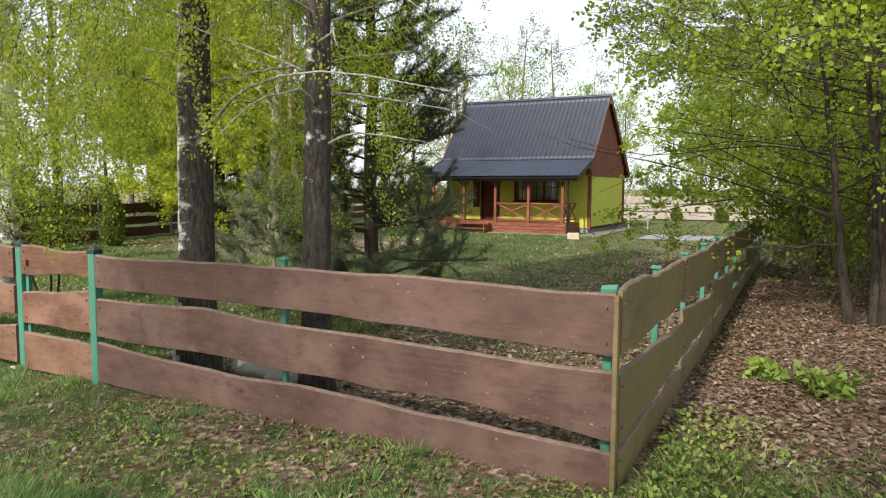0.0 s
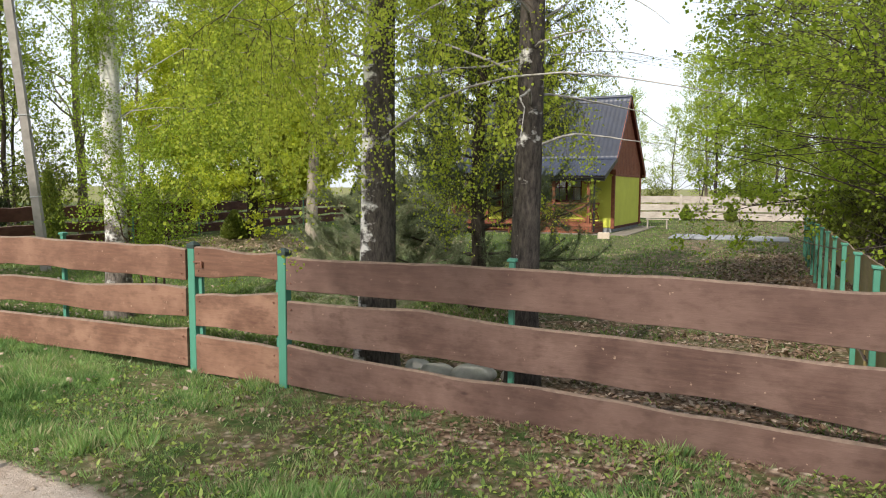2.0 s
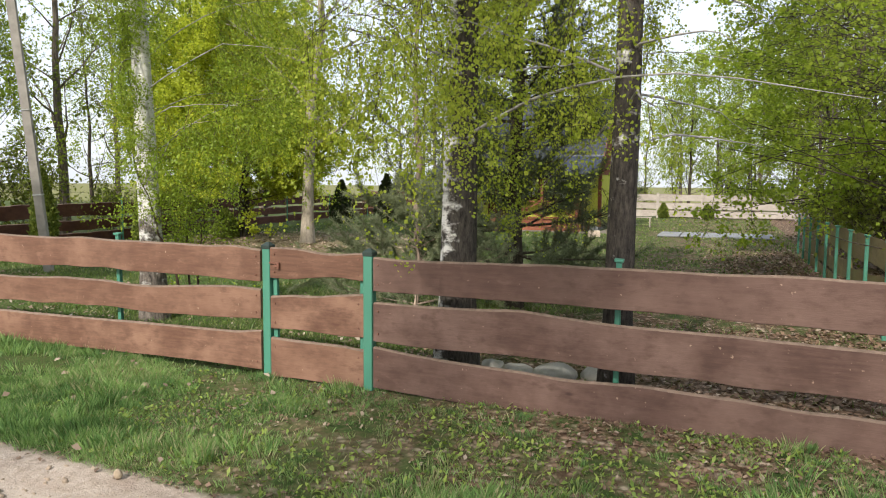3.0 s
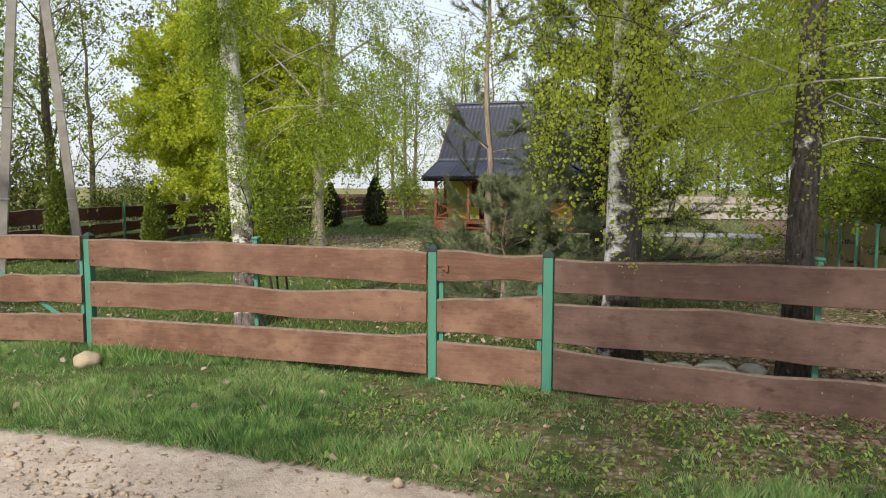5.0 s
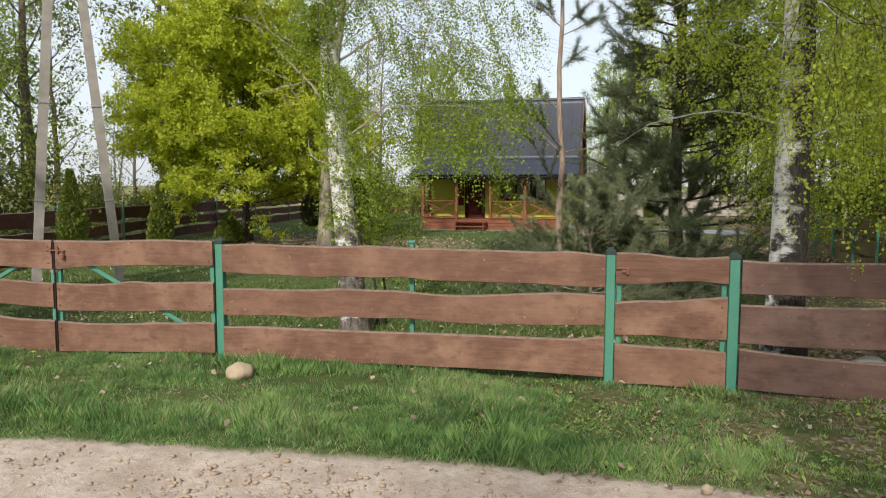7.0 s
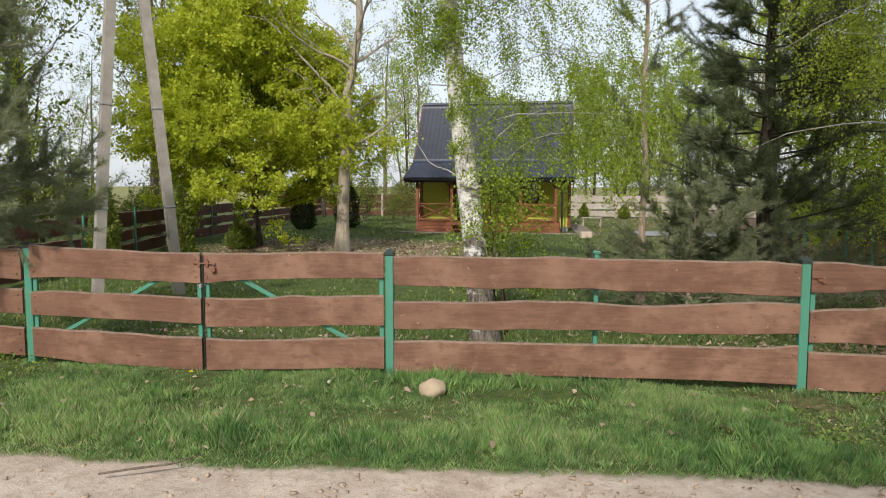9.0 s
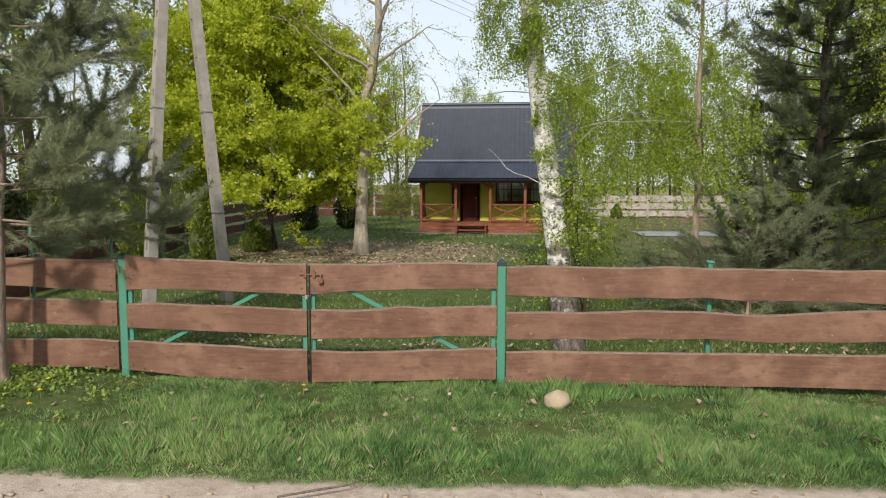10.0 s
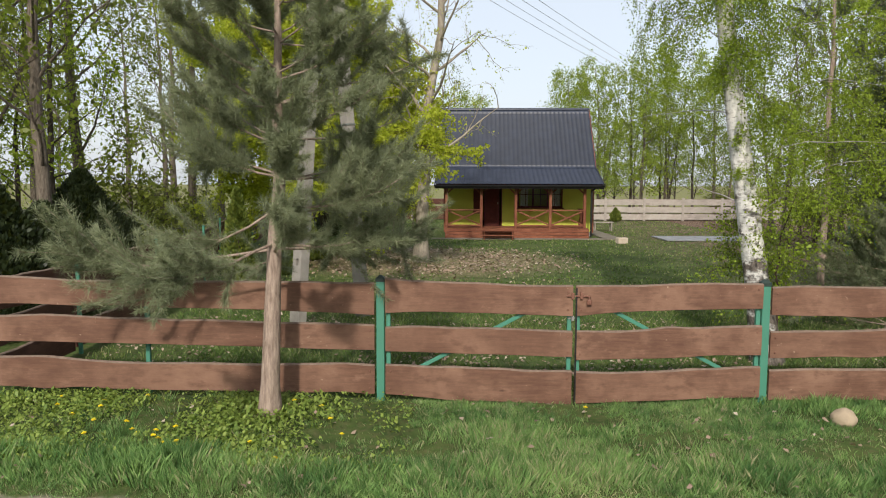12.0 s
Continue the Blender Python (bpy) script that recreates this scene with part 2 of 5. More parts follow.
    ry_ = k.math("SUBTRACT", k.math("ADD", y, k.math("MULTIPLY", k.math("SUBTRACT", n2, 0.5), 0.35)), belly)
    road = edge(k.math("MULTIPLY", ry_, -1.0), -2.2, -2.08)
    road = k.math("MULTIPLY", road, edge(ny, -4.6, -4.0))
    c = k.mix(road, c, sand)
    h = k.math("ADD", k.math("MULTIPLY", n3, 1.0), k.math("MULTIPLY", n4, 0.5))
    h = k.math("ADD", h, k.math("MULTIPLY", k.math("MULTIPLY", vor.outputs["Distance"], lit), 0.8))
    return k.surface(c, 0.95, k.bump(h, 0.6, 0.03), spec=0.1)


def m_glass(name):
    k = Nodes(name)
    p = k.n("BsdfPrincipled", Base_Color=(0.9, 0.95, 0.95), Roughness=0.03)
    k.set(p, "Transmission_Weight", 1.0)
    k.t.links.new(p.outputs[0], k.out.inputs[0])
    return k.m


RED_WOOD = m_stained_wood("red_brown_stained_wood", (0.09, 0.044, 0.03), (0.168, 0.088, 0.058), (0.265, 0.155, 0.107))
# the same red-brown stain, with the right-hand bay's shade mixed into its colour
SHADED_RED_WOOD = m_stained_wood("shaded_red_brown_stained_wood", (0.07, 0.039, 0.031), (0.118, 0.068, 0.055), (0.19, 0.122, 0.10))
OLD_RED = m_stained_wood("dark_red_stained_wood", (0.05, 0.02, 0.014), (0.10, 0.038, 0.026), (0.15, 0.07, 0.05))
MOSSY = m_stained_wood("mossy_weathered_wood", (0.09, 0.06, 0.03), (0.20, 0.14, 0.07), (0.30, 0.22, 0.13), (0.17, 0.155, 0.05))
GREY_WOOD = m_stained_wood("grey_weathered_wood", (0.2, 0.17, 0.15), (0.34, 0.29, 0.26), (0.46, 0.41, 0.37), (0.36, 0.33, 0.29))
PORCH_WOOD = m_stained_wood("orange_brown_porch_wood", (0.11, 0.036, 0.02), (0.21, 0.07, 0.038), (0.30, 0.12, 0.07))
DOOR_WOOD = m_stained_wood("dark_red_door_wood", (0.045, 0.008, 0.007), (0.09, 0.016, 0.013), (0.12, 0.026, 0.02))
EDGE = m_plain("sawn_bark_edge", (0.165, 0.118, 0.092), 0.95, 0.35, 14.0, 0.5)
GREEN = m_paint("green_post_paint", (0.062, 0.215, 0.152), 0.45, 0.35)
CAP = m_paint("dark_plastic_cap", (0.02, 0.035, 0.03), 0.5, 0.2)
IRON = m_paint("rust_red_iron", (0.17, 0.075, 0.05), 0.6, 0.4)
STEEL = m_plain("galvanised_steel", (0.45, 0.45, 0.44), 0.4, 0.15, 20, 0.1, 0.9)
LIME = m_plain("lime_yellow_wall_paint", (0.45, 0.48, 0.075), 0.85, 0.10, 1.5, 0.08)
ROOF = m_plain("graphite_metal_tile", (0.024, 0.031, 0.053), 0.42, 0.25, 2.2, 0.05)
GUTTER = m_paint("black_gutter", (0.012, 0.012, 0.014), 0.4, 0.2)
CONCRETE = m_plain("grey_pole_concrete", (0.27, 0.25, 0.225), 0.92, 0.22, 5.0, 0.35)
PAVING = m_plain("grey_paving_concrete", (0.22, 0.23, 0.245), 0.9, 0.2, 3.0, 0.3)
APRON = m_plain("brown_grey_apron", (0.17, 0.15, 0.12), 0.95, 0.25, 2.0, 0.4)
WHITE_BLOCK = m_plain("pale_concrete_block", (0.46, 0.385, 0.31), 0.9, 0.15, 6.0, 0.3)
STONE = m_plain("sandy_field_stone", (0.34, 0.27, 0.19), 0.9, 0.25, 7.0, 0.4)
GREY_STONE = m_plain("grey_field_stone", (0.30, 0.29, 0.26), 0.9, 0.3, 7.0, 0.4)
CLOD = m_plain("dry_sand_clod", (0.31, 0.245, 0.185), 0.97, 0.25, 9.0, 0.5)
DARK_IN = m_plain("dark_room_plaster", (0.09, 0.08, 0.065), 0.9, 0.1)
GLASS = m_glass("window_glass")
CURTAIN = m_plain("white_curtain", (0.7, 0.7, 0.68), 0.9, 0.06)
WIRE = m_plain("aluminium_wire", (0.45, 0.46, 0.48), 0.5, 0.1, 20, 0.1, 0.7)
BIRCH = m_birch("white_birch_bark", 2.6, 0.28, 0.0, (0.21, 0.18, 0.155), (0.035, 0.03, 0.026))
# side above 0: the east face carries cork and painted shade together
BIRCH_MID = m_birch("patchy_birch_bark", 8.0, 0.27, 0.9, (0.11, 0.095, 0.08))
BIRCH_OLD = m_birch("furrowed_birch_bark", 9.0, 0.38, 0.5, (0.10, 0.085, 0.072))
TWIG = m_bark("brown_twig_bark", (0.035, 0.022, 0.017), (0.10, 0.07, 0.052))
BARK = m_bark("grey_brown_bark", (0.07, 0.055, 0.042), (0.21, 0.175, 0.14))
LIMB_BARK = m_bark("pale_birch_limb_bark", (0.16, 0.15, 0.135), (0.46, 0.44, 0.41), (6, 6, 3), 0.4)
PALE_BARK = m_bark("pale_smooth_bark", (0.20, 0.17, 0.135), (0.38, 0.335, 0.275), (5, 5, 2), 0.4)
DARK_BARK = m_bark("dark_wet_bark", (0.025, 0.02, 0.016), (0.10, 0.082, 0.065))
PINE_BARK = m_bark("grey_orange_pine_bark", (0.18, 0.13, 0.105), (0.42, 0.33, 0.27))
LEAF_BIRCH = m_leaf("young_birch_leaf", (0.25, 0.34, 0.035), (0.52, 0.58, 0.08), 0.62)
LEAF_GREEN = m_leaf("green_birch_leaf", (0.13, 0.20, 0.014), (0.30, 0.40, 0.04), 0.45)
LEAF_MAPLE = m_leaf("yellow_green_maple_leaf", (0.33, 0.40, 0.025), (0.62, 0.66, 0.075), 0.64)
LEAF_HEDGE = m_leaf("fresh_green_leaf", (0.18, 0.28, 0.025), (0.42, 0.52, 0.06), 0.62)
LEAF_WOOD = m_leaf("spring_wood_leaf", (0.09, 0.125, 0.022), (0.24, 0.275, 0.05), 0.5)
NEEDLE = m_leaf("blue_green_pine_needle", (0.10, 0.125, 0.07), (0.29, 0.32, 0.19), 0.25)
# darker needle copy: shade from the birches is put into the colour
NEEDLE_SHADED = m_leaf("shaded_pine_needle", (0.052, 0.07, 0.038), (0.165, 0.195, 0.11), 0.25)
THUJA = m_leaf("green_thuja_scale_leaf", (0.06, 0.095, 0.018), (0.20, 0.235, 0.045), 0.25)
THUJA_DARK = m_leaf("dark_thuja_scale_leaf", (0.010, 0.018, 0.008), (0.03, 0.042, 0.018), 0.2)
BLADE = m_leaf("grass_blade", (0.06, 0.17, 0.052), (0.34, 0.51, 0.18), 0.45, (0.50, 0.44, 0.28), 0.65, 0.38, 0.5)
LAWN = m_leaf("lawn_blade", (0.05, 0.105, 0.026), (0.20, 0.275, 0.075), 0.42, (0.40, 0.37, 0.21), 0.4)
WEED = m_leaf("broad_weed_leaf", (0.11, 0.185, 0.035), (0.31, 0.39, 0.09), 0.4)
DRY = m_leaf("dry_fallen_leaf", (0.08, 0.05, 0.034), (0.235, 0.152, 0.108), 0.15, (0.38, 0.31, 0.245))
DRY_PALE = m_leaf("pale_pink_fallen_leaf", (0.17, 0.115, 0.085), (0.38, 0.28, 0.215), 0.15, (0.5, 0.42, 0.34))
PETAL = m_plain("yellow_petal", (0.85, 0.68, 0.02), 0.7, 0.1)
SOIL = m_ground("sand_turf_and_leaf_soil")


# ---- mesh helpers ----
def finish(me, material, smooth=False):
    if material is not None:
        me.materials.append(material)
    if smooth:
        me.polygons.foreach_set("use_smooth", np.ones(len(me.polygons), dtype=bool))
    me.update()
    return me


def np_mesh(name, V, F, material, smooth=False):
    """A mesh from arrays: V (n, 3) and F (m, k), all faces with k corners."""
    me = bpy.data.meshes.new(name)
    V, F = np.asarray(V, np.float32), np.asarray(F, np.int32)
    me.vertices.add(len(V))
    me.vertices.foreach_set("co", V.ravel())
    me.loops.add(F.size)
    me.loops.foreach_set("vertex_index", F.ravel())
    me.polygons.add(len(F))
    me.polygons.foreach_set("loop_start", np.arange(len(F), dtype=np.int32) * F.shape[1])
    me.update(calc_edges=True)
    me.validate()
    return finish(me, material, smooth)


def bm_mesh(name, bm, material, smooth=False):
    me = bpy.data.meshes.new(name)
    bmesh.ops.recalc_face_normals(bm, faces=bm.faces)
    bm.to_mesh(me)
    bm.free()
    return finish(me, material, smooth)


def put(name, me, parent=None, label="", m=None):
    ob = new(name, me)
    ob.parent = parent
    if m is not None:
        ob.matrix_basis = m
    return tagged(ob, label)


def part(name, bm, material, parent, label="", m=None, smooth=False):
    return put(name, bm_mesh(name, bm, material, smooth), parent, label, m)


def thing(name, m, label, category, group="", kind=""):
    ob = new(name)
    ob.empty_display_size = 0.2
    ob.matrix_basis = m
    return tagged(ob, label, category, group, kind)


def box(x0, x1, y0, y1, z0, z1, bevel=0.0, bm=None):
    bm = bm or bmesh.new()
    made = bmesh.ops.create_cube(bm, size=1.0, matrix=Matrix.LocRotScale(((x0 + x1) / 2, (y0 + y1) / 2, (z0 + z1) / 2), None, (x1 - x0, y1 - y0, z1 - z0)))
    if bevel:
        edges = list({e for v in made["verts"] for e in v.link_edges})
        bmesh.ops.bevel(bm, geom=edges, offset=bevel, segments=1, affect="EDGES")
    return bm


def beam(a, b, w, h, bevel=0.004, bm=None):
    """A square timber from a to b, w wide and h high."""
    bm = bm or bmesh.new()
    a, b = Vector(a), Vector(b)
    d = b - a
    m = Matrix.Translation((a + b) / 2) @ d.to_track_quat("X", "Z").to_matrix().to_4x4() @ Matrix.Diagonal((d.length, w, h, 1))
    made = bmesh.ops.create_cube(bm, size=1.0, matrix=m)
    if bevel:
        bmesh.ops.bevel(bm, geom=list({e for v in made["verts"] for e in v.link_edges}), offset=bevel, segments=1, affect="EDGES")
    return bm


def tubes(P, R, sides=5):
    """Arrays for many tapered tubes at once: P (k, s, 3), R (k, s)."""
    P, R = np.asarray(P, float), np.asarray(R, float)
    K, S, _ = P.shape
    T = np.gradient(P, axis=1)
    T /= np.linalg.norm(T, axis=2, keepdims=True) + 1e-9
    ref = np.where(np.abs(T[..., 2:3]) > 0.8, np.array([1.0, 0.2, 0.0]), np.array([0.0, 0.1, 1.0]))
    A = np.cross(T, ref)
    A /= np.linalg.norm(A, axis=2, keepdims=True) + 1e-9
    B = np.cross(T, A)
    ang = np.arange(sides) * 2 * math.pi / sides
    ring = A[:, :, None] * np.cos(ang)[None, None, :, None] + B[:, :, None] * np.sin(ang)[None, None, :, None]
    V = (P[:, :, None] + ring * R[:, :, None, None]).reshape(-1, 3)
    k, s, j = np.meshgrid(np.arange(K), np.arange(S - 1), np.arange(sides), indexing="ij")
    base = (k * S + s) * sides
    nj = (j + 1) % sides
    F = np.stack([base + j, base + nj, base + sides + nj, base + sides + j], -1).reshape(-1, 4)
    return V, F


def merge(pieces):
    V, F, n = [], [], 0
    for v, f in pieces:
        V.append(v)
        F.append(f + n)
        n += len(v)
    return np.concatenate(V), np.concatenate(F)


def leaves(P, size, rng, wide=0.62, hang=0.0, spread=0.3):
    """Arrays for one folded diamond leaf at each point."""
    n = len(P)
    d = rng.normal(size=(n, 3))
    d[:, 2] -= hang
    d /= np.linalg.norm(d, axis=1, keepdims=True) + 1e-9
    e = np.cross(d, rng.normal(size=(n, 3)))
    e /= np.linalg.norm(e, axis=1, keepdims=True) + 1e-9
    f = np.cross(d, e)
    s = size * (1 + spread * rng.normal(size=(n, 1))).clip(0.4, 1.8)
    mid = P + d * s * 0.45
    V = np.stack([P, mid + e * s * wide / 2 + f * s * 0.1, P + d * s, mid - e * s * wide / 2 + f * s * 0.1], 1).reshape(-1, 3)
    return V, (np.arange(n)[:, None] * 4 + np.arange(4))


def curve_path(start, d, length, segs, rng, bend=0.0, jitter=0.12):
    """A limb's line: it sets out along d and bends up or down by bend on its way."""
    p, d = np.array(start, float), np.array(d, float)
    d /= np.linalg.norm(d)
    pts = [p.copy()]
    for _ in range(segs):
        p = p + d * length / segs
        pts.append(p.copy())
        d = d + rng.normal(size=3) * jitter + np.array([0, 0, bend / segs])
        d /= np.linalg.norm(d)
    return np.array(pts)


def along(path, f):
    s = f * (len(path) - 1)
    i = min(int(s), len(path) - 2)
    return path[i] + (path[i + 1] - path[i]) * (s - i), path[i + 1] - path[i]


def broadleaf(name, seed, at, height, r0, label, category="tree", lean=(0, 0), first=0.25, limbs=16, limb_len=2.6, rise=0.6,
              bend=0.0, subs=5, twigs=4, twig_len=0.6, hang=0.0, per_twig=6, leaf=0.06, wide=0.62, bark=None, foliage=None,
              stems=1, wobble=0.05, low=None, group="", flare=1.35, tip=0.12, limb_r=0.32, taper=0.75, split=False, twig_bark=None, bias=(0, 0), coarse=False, clear=None,
              ends=0.1, level=1.0, twig_r=None, limb_bark=None):
    """A tree: tapered stem or stems, limbs, side branches, twigs, and leaves set along the twigs."""
    rng = np.random.default_rng(seed)
    root = thing(name, pose(*at), label, category, group)
    S = 14
    trunk, wood, tw, pts = [], [], [], []

    def cut(line):   # twigs pruned away low on one side
        return any((((line[:, 0] > x) if x > 0 else (line[:, 0] < x)) & (line[:, 2] < z)).any() for x, z in clear)

    for st in range(stems):
        off = np.array([0.0, 0.0]) if stems == 1 else rng.normal(size=2) * r0 * 3
        ln = np.array(lean, float) if stems == 1 else np.array(lean) + rng.normal(size=2) * 0.12
        hh = height * (1 if st == 0 else rng.uniform(0.6, 0.95))
        f = np.linspace(0, 1, S)
        wv = np.cumsum(rng.normal(size=(S, 2)) * wobble, axis=0)
        wv -= wv[0]
        path = np.stack([off[0] + ln[0] * hh * f + wv[:, 0] * f, off[1] + ln[1] * hh * f + wv[:, 1] * f, -0.08 + hh * f], 1)
        rad = r0 * (1 - st * 0.06) * ((1 - f) * (1 - tip) + tip)
        rad[0] *= flare
        trunk.append(tubes(path[None], rad[None], 14))
        for i in range(limbs):
            fi = first + (0.97 - first) * (i + rng.uniform(0, 1)) / limbs
            p0, _ = along(path, fi)
            az = i * 2.4 + rng.uniform(-0.5, 0.5) + st
            up = rise + rng.normal() * 0.15
            d = np.array([math.cos(az) * math.cos(up), math.sin(az) * math.cos(up), math.sin(up)])
            tilt = bias[0] * math.cos(az) + bias[1] * math.sin(az)   # a crown that leans to one side
            L = max(0.2, 1 + tilt) * limb_len * (1.15 - taper * (fi - first) / (1 - first)) * rng.uniform(0.7, 1.2)
            lp = curve_path(p0, d, L, 8, rng, bend)
            rl = np.interp(fi, np.linspace(0, 1, S), rad) * limb_r
            bough = tubes(lp[None], (rl * np.linspace(1, 0.15, 9))[None], 6)
            if split:
                put("limb", np_mesh("limb", *bough, limb_bark or twig_bark or bark, True), root)
            else:
                wood.append(bough)
            for j in range(subs):
                fj = 0.25 + 0.75 * (j + rng.uniform(0, 1)) / subs
                q0, t0 = along(lp, min(fj, 0.99))
                d2 = t0 / np.linalg.norm(t0) + rng.normal(size=3) * np.array([0.75, 0.75, 0.75 * level])
                L2 = L * 0.42 * rng.uniform(0.6, 1.2)
                sp = curve_path(q0, d2, L2, 5, rng, bend * 1.3, 0.2)
                if clear and cut(sp):
                    continue
                tw.append((sp, rl * 0.28))
                for k in range(twigs):
                    s0, t1 = along(sp, rng.uniform(0.25, 0.99))
                    d3 = t1 / np.linalg.norm(t1) * (1 - hang * 0.7) + rng.normal(size=3) * np.array([0.6, 0.6, 0.6 * level]) * (1 - hang * 0.6) + np.array([0, 0, -1.6 * hang])
                    L3 = twig_len * rng.uniform(0.5, 1.4)
                    if low is not None:
                        L3 = min(L3, max(0.12, s0[2] - (low + 2.2 * max(0.0, -tilt)) * rng.uniform(0.9, 1.6)))
                    tp = curve_path(s0, d3, L3, 5, rng, -1.2 * hang, 0.12)
                    if clear and cut(tp):
                        continue
                    tw.append((tp, twig_r or 0.0035 + 0.02 * leaf))
                    m = max(2, int(per_twig * (L3 / twig_len)))
                    for g in rng.uniform(ends, 1.0, m):
                        pts.append(along(tp, min(g, 0.999))[0])
    put("trunk", np_mesh("trunk", *merge(trunk), bark, True), root)
    small = np.array([p for p, _ in tw])
    rr = np.array([r for _, r in tw])[:, None] * np.linspace(1, 0.35, 6)[None]
    if coarse:
        small, rr = small[:, (0, 5)], rr[:, (0, 5)]
    wood.append(tubes(small, rr, 3))
    tagged(put("branchwork", np_mesh("branchwork", *merge(wood), twig_bark or bark, True), root), kind="stuff")
    P = np.array(pts) + rng.normal(size=(len(pts), 3)) * (0.02 + leaf * 0.7)
    put("crown", np_mesh("crown", *leaves(P, leaf, rng, wide, 0.6 + hang), foliage), root)
    return root


def conifer(name, seed, at, height, r0, label, first=0.12, whorls=14, per=5, length=1.6, rise=0.15, bend=0.35, tufts=9,
            needle=0.09, count=16, bark=None, foliage=None, lean=(0, 0), group="", width=0.004, top=0.25, gap=0.15, sub=4, bias=(0, 0), crook=0.03, low=-9.0, skirt=0, spread=1.0):
    """A young pine: whorls of boughs that turn up at the ends, with brushes of needles on the outer half."""
    rng = np.random.default_rng(seed)
    root = thing(name, pose(*at), label, "pine tree", group)
    S = 12
    f = np.linspace(0, 1, S)
    wv = np.cumsum(rng.normal(size=(S, 2)) * crook, axis=0)
    wv -= wv[0]
    path = np.stack([lean[0] * height * f + wv[:, 0], lean[1] * height * f + wv[:, 1], -0.08 + height * f], 1)
    rad = r0 * (1 - 0.9 * f)
    rad[0] *= 1.4
    put("trunk", np_mesh("trunk", *tubes(path[None], rad[None], 12), bark, True), root)
    big, small, base, dirs = [], [], [], []
    for w in range(whorls):
        fw = first + (0.97 - first) * w / (whorls - 1)
        for b in range(per):
            az = b * 2 * math.pi / per + w * 0.9 + rng.uniform(-0.35, 0.35)
            if rng.uniform() < gap:
                continue
            up = rise + 0.5 * (fw - first) + rng.normal() * 0.12
            L = length * (top + (1 - top) * (1 - (fw - first) / (1 - first))) * rng.uniform(0.65, 1.15) * max(0.25, 1 + bias[0] * math.cos(az) + bias[1] * math.sin(az))
            if w < 2 and spread > 1 and math.cos(az) < 0.2:   # long low boughs on one side
                L *= spread
                up -= 0.36
            d = np.array([math.cos(az) * math.cos(up), math.sin(az) * math.cos(up), math.sin(up)])
            p0, _ = along(path, fw + rng.uniform(-0.012, 0.012))
            lp = curve_path(p0, d, L, 5, rng, bend, 0.09)
            lp[:, 2] = np.maximum(lp[:, 2], low)
            big.append((lp, max(0.006, r0 * 0.22 * (1 - 0.7 * fw))))
            lines = [(lp, 0.28)]
            for s in range(sub + (skirt if w < 3 else 0)):
                q0, t0 = along(lp, rng.uniform(0.3, 0.9))
                d2 = t0 / np.linalg.norm(t0) + rng.normal(size=3) * 0.5 + np.array([0, 0, 0.22])
                sp = curve_path(q0, d2, L * rng.uniform(0.22, 0.42), 5, rng, bend, 0.15)
                sp[:, 2] = np.maximum(sp[:, 2], low - 0.1)
                small.append((sp, 0.006))
                lines.append((sp, 0.1))
            for line, f0 in lines:
                for g in np.linspace(f0, 0.98, tufts):
                    c, t = along(line, g)
                    base.append(c)
                    dirs.append(t / np.linalg.norm(t))
    for p, r in big:
        put("bough", np_mesh("bough", *tubes(p[None], r * np.linspace(1, 0.3, 6)[None], 5), bark, True), root)
    side = tubes(np.array([p for p, _ in small]), np.array([r for _, r in small])[:, None] * np.linspace(1, 0.4, 6)[None], 3)
    tagged(put("branchwork", np_mesh("branchwork", *side, bark, True), root), kind="stuff")
    B, D = np.repeat(np.array(base), count, 0), np.repeat(np.array(dirs), count, 0)
    n = len(B)
    N = D * 0.75 + rng.normal(size=(n, 3)) * 0.62
    N /= np.linalg.norm(N, axis=1, keepdims=True)
    E = np.cross(N, rng.normal(size=(n, 3)))
    E /= np.linalg.norm(E, axis=1, keepdims=True)
    B = B + rng.normal(size=(n, 3)) * 0.012
    L = needle * rng.uniform(0.7, 1.2, (n, 1))
    V = np.stack([B - E * width / 2, B + E * width / 2, B + N * L], 1).reshape(-1, 3)
    put("crown", np_mesh("crown", V, np.arange(3 * n).reshape(-1, 3), foliage), root)
    return root


def snoise(x, y, s, o=0.0):
    return noise.noise(Vector((x * s + o, y * s - o, o * 1.7)))


def ground_z(x, y):
    """Height of the soil."""
    z = 0.03 * snoise(x, y, 0.35, 3.1) + 0.012 * snoise(x, y, 1.7, 9.0)
    if y < 2.4:
        k = min(1.0, (2.4 - y) / 0.6)
        z += k * (-0.05 + 0.035 * snoise(x * 0.3, y * 2.0, 1.2, 5.0) + 0.02 * snoise(x, y, 2.6, 1.0) + 0.014 * snoise(x, y, 6.5, 1.0))
    if x < -14:
        z += 0.05 * min(1.0, (-14 - x) / 3)
    return z


# ---- ground and road ----
def axis(lo, hi, step, reach, side_lo=True, side_hi=True):
    core = list(np.arange(lo, hi + 1e-6, step))
    grow, d, a, b = [], step, lo, hi
    left, right = [], []
    while d < reach:
        d *= 1.35
        a, b = a - d, b + d
        left.append(a)
        right.append(b)
    return np.array(left[::-1] + core + right)


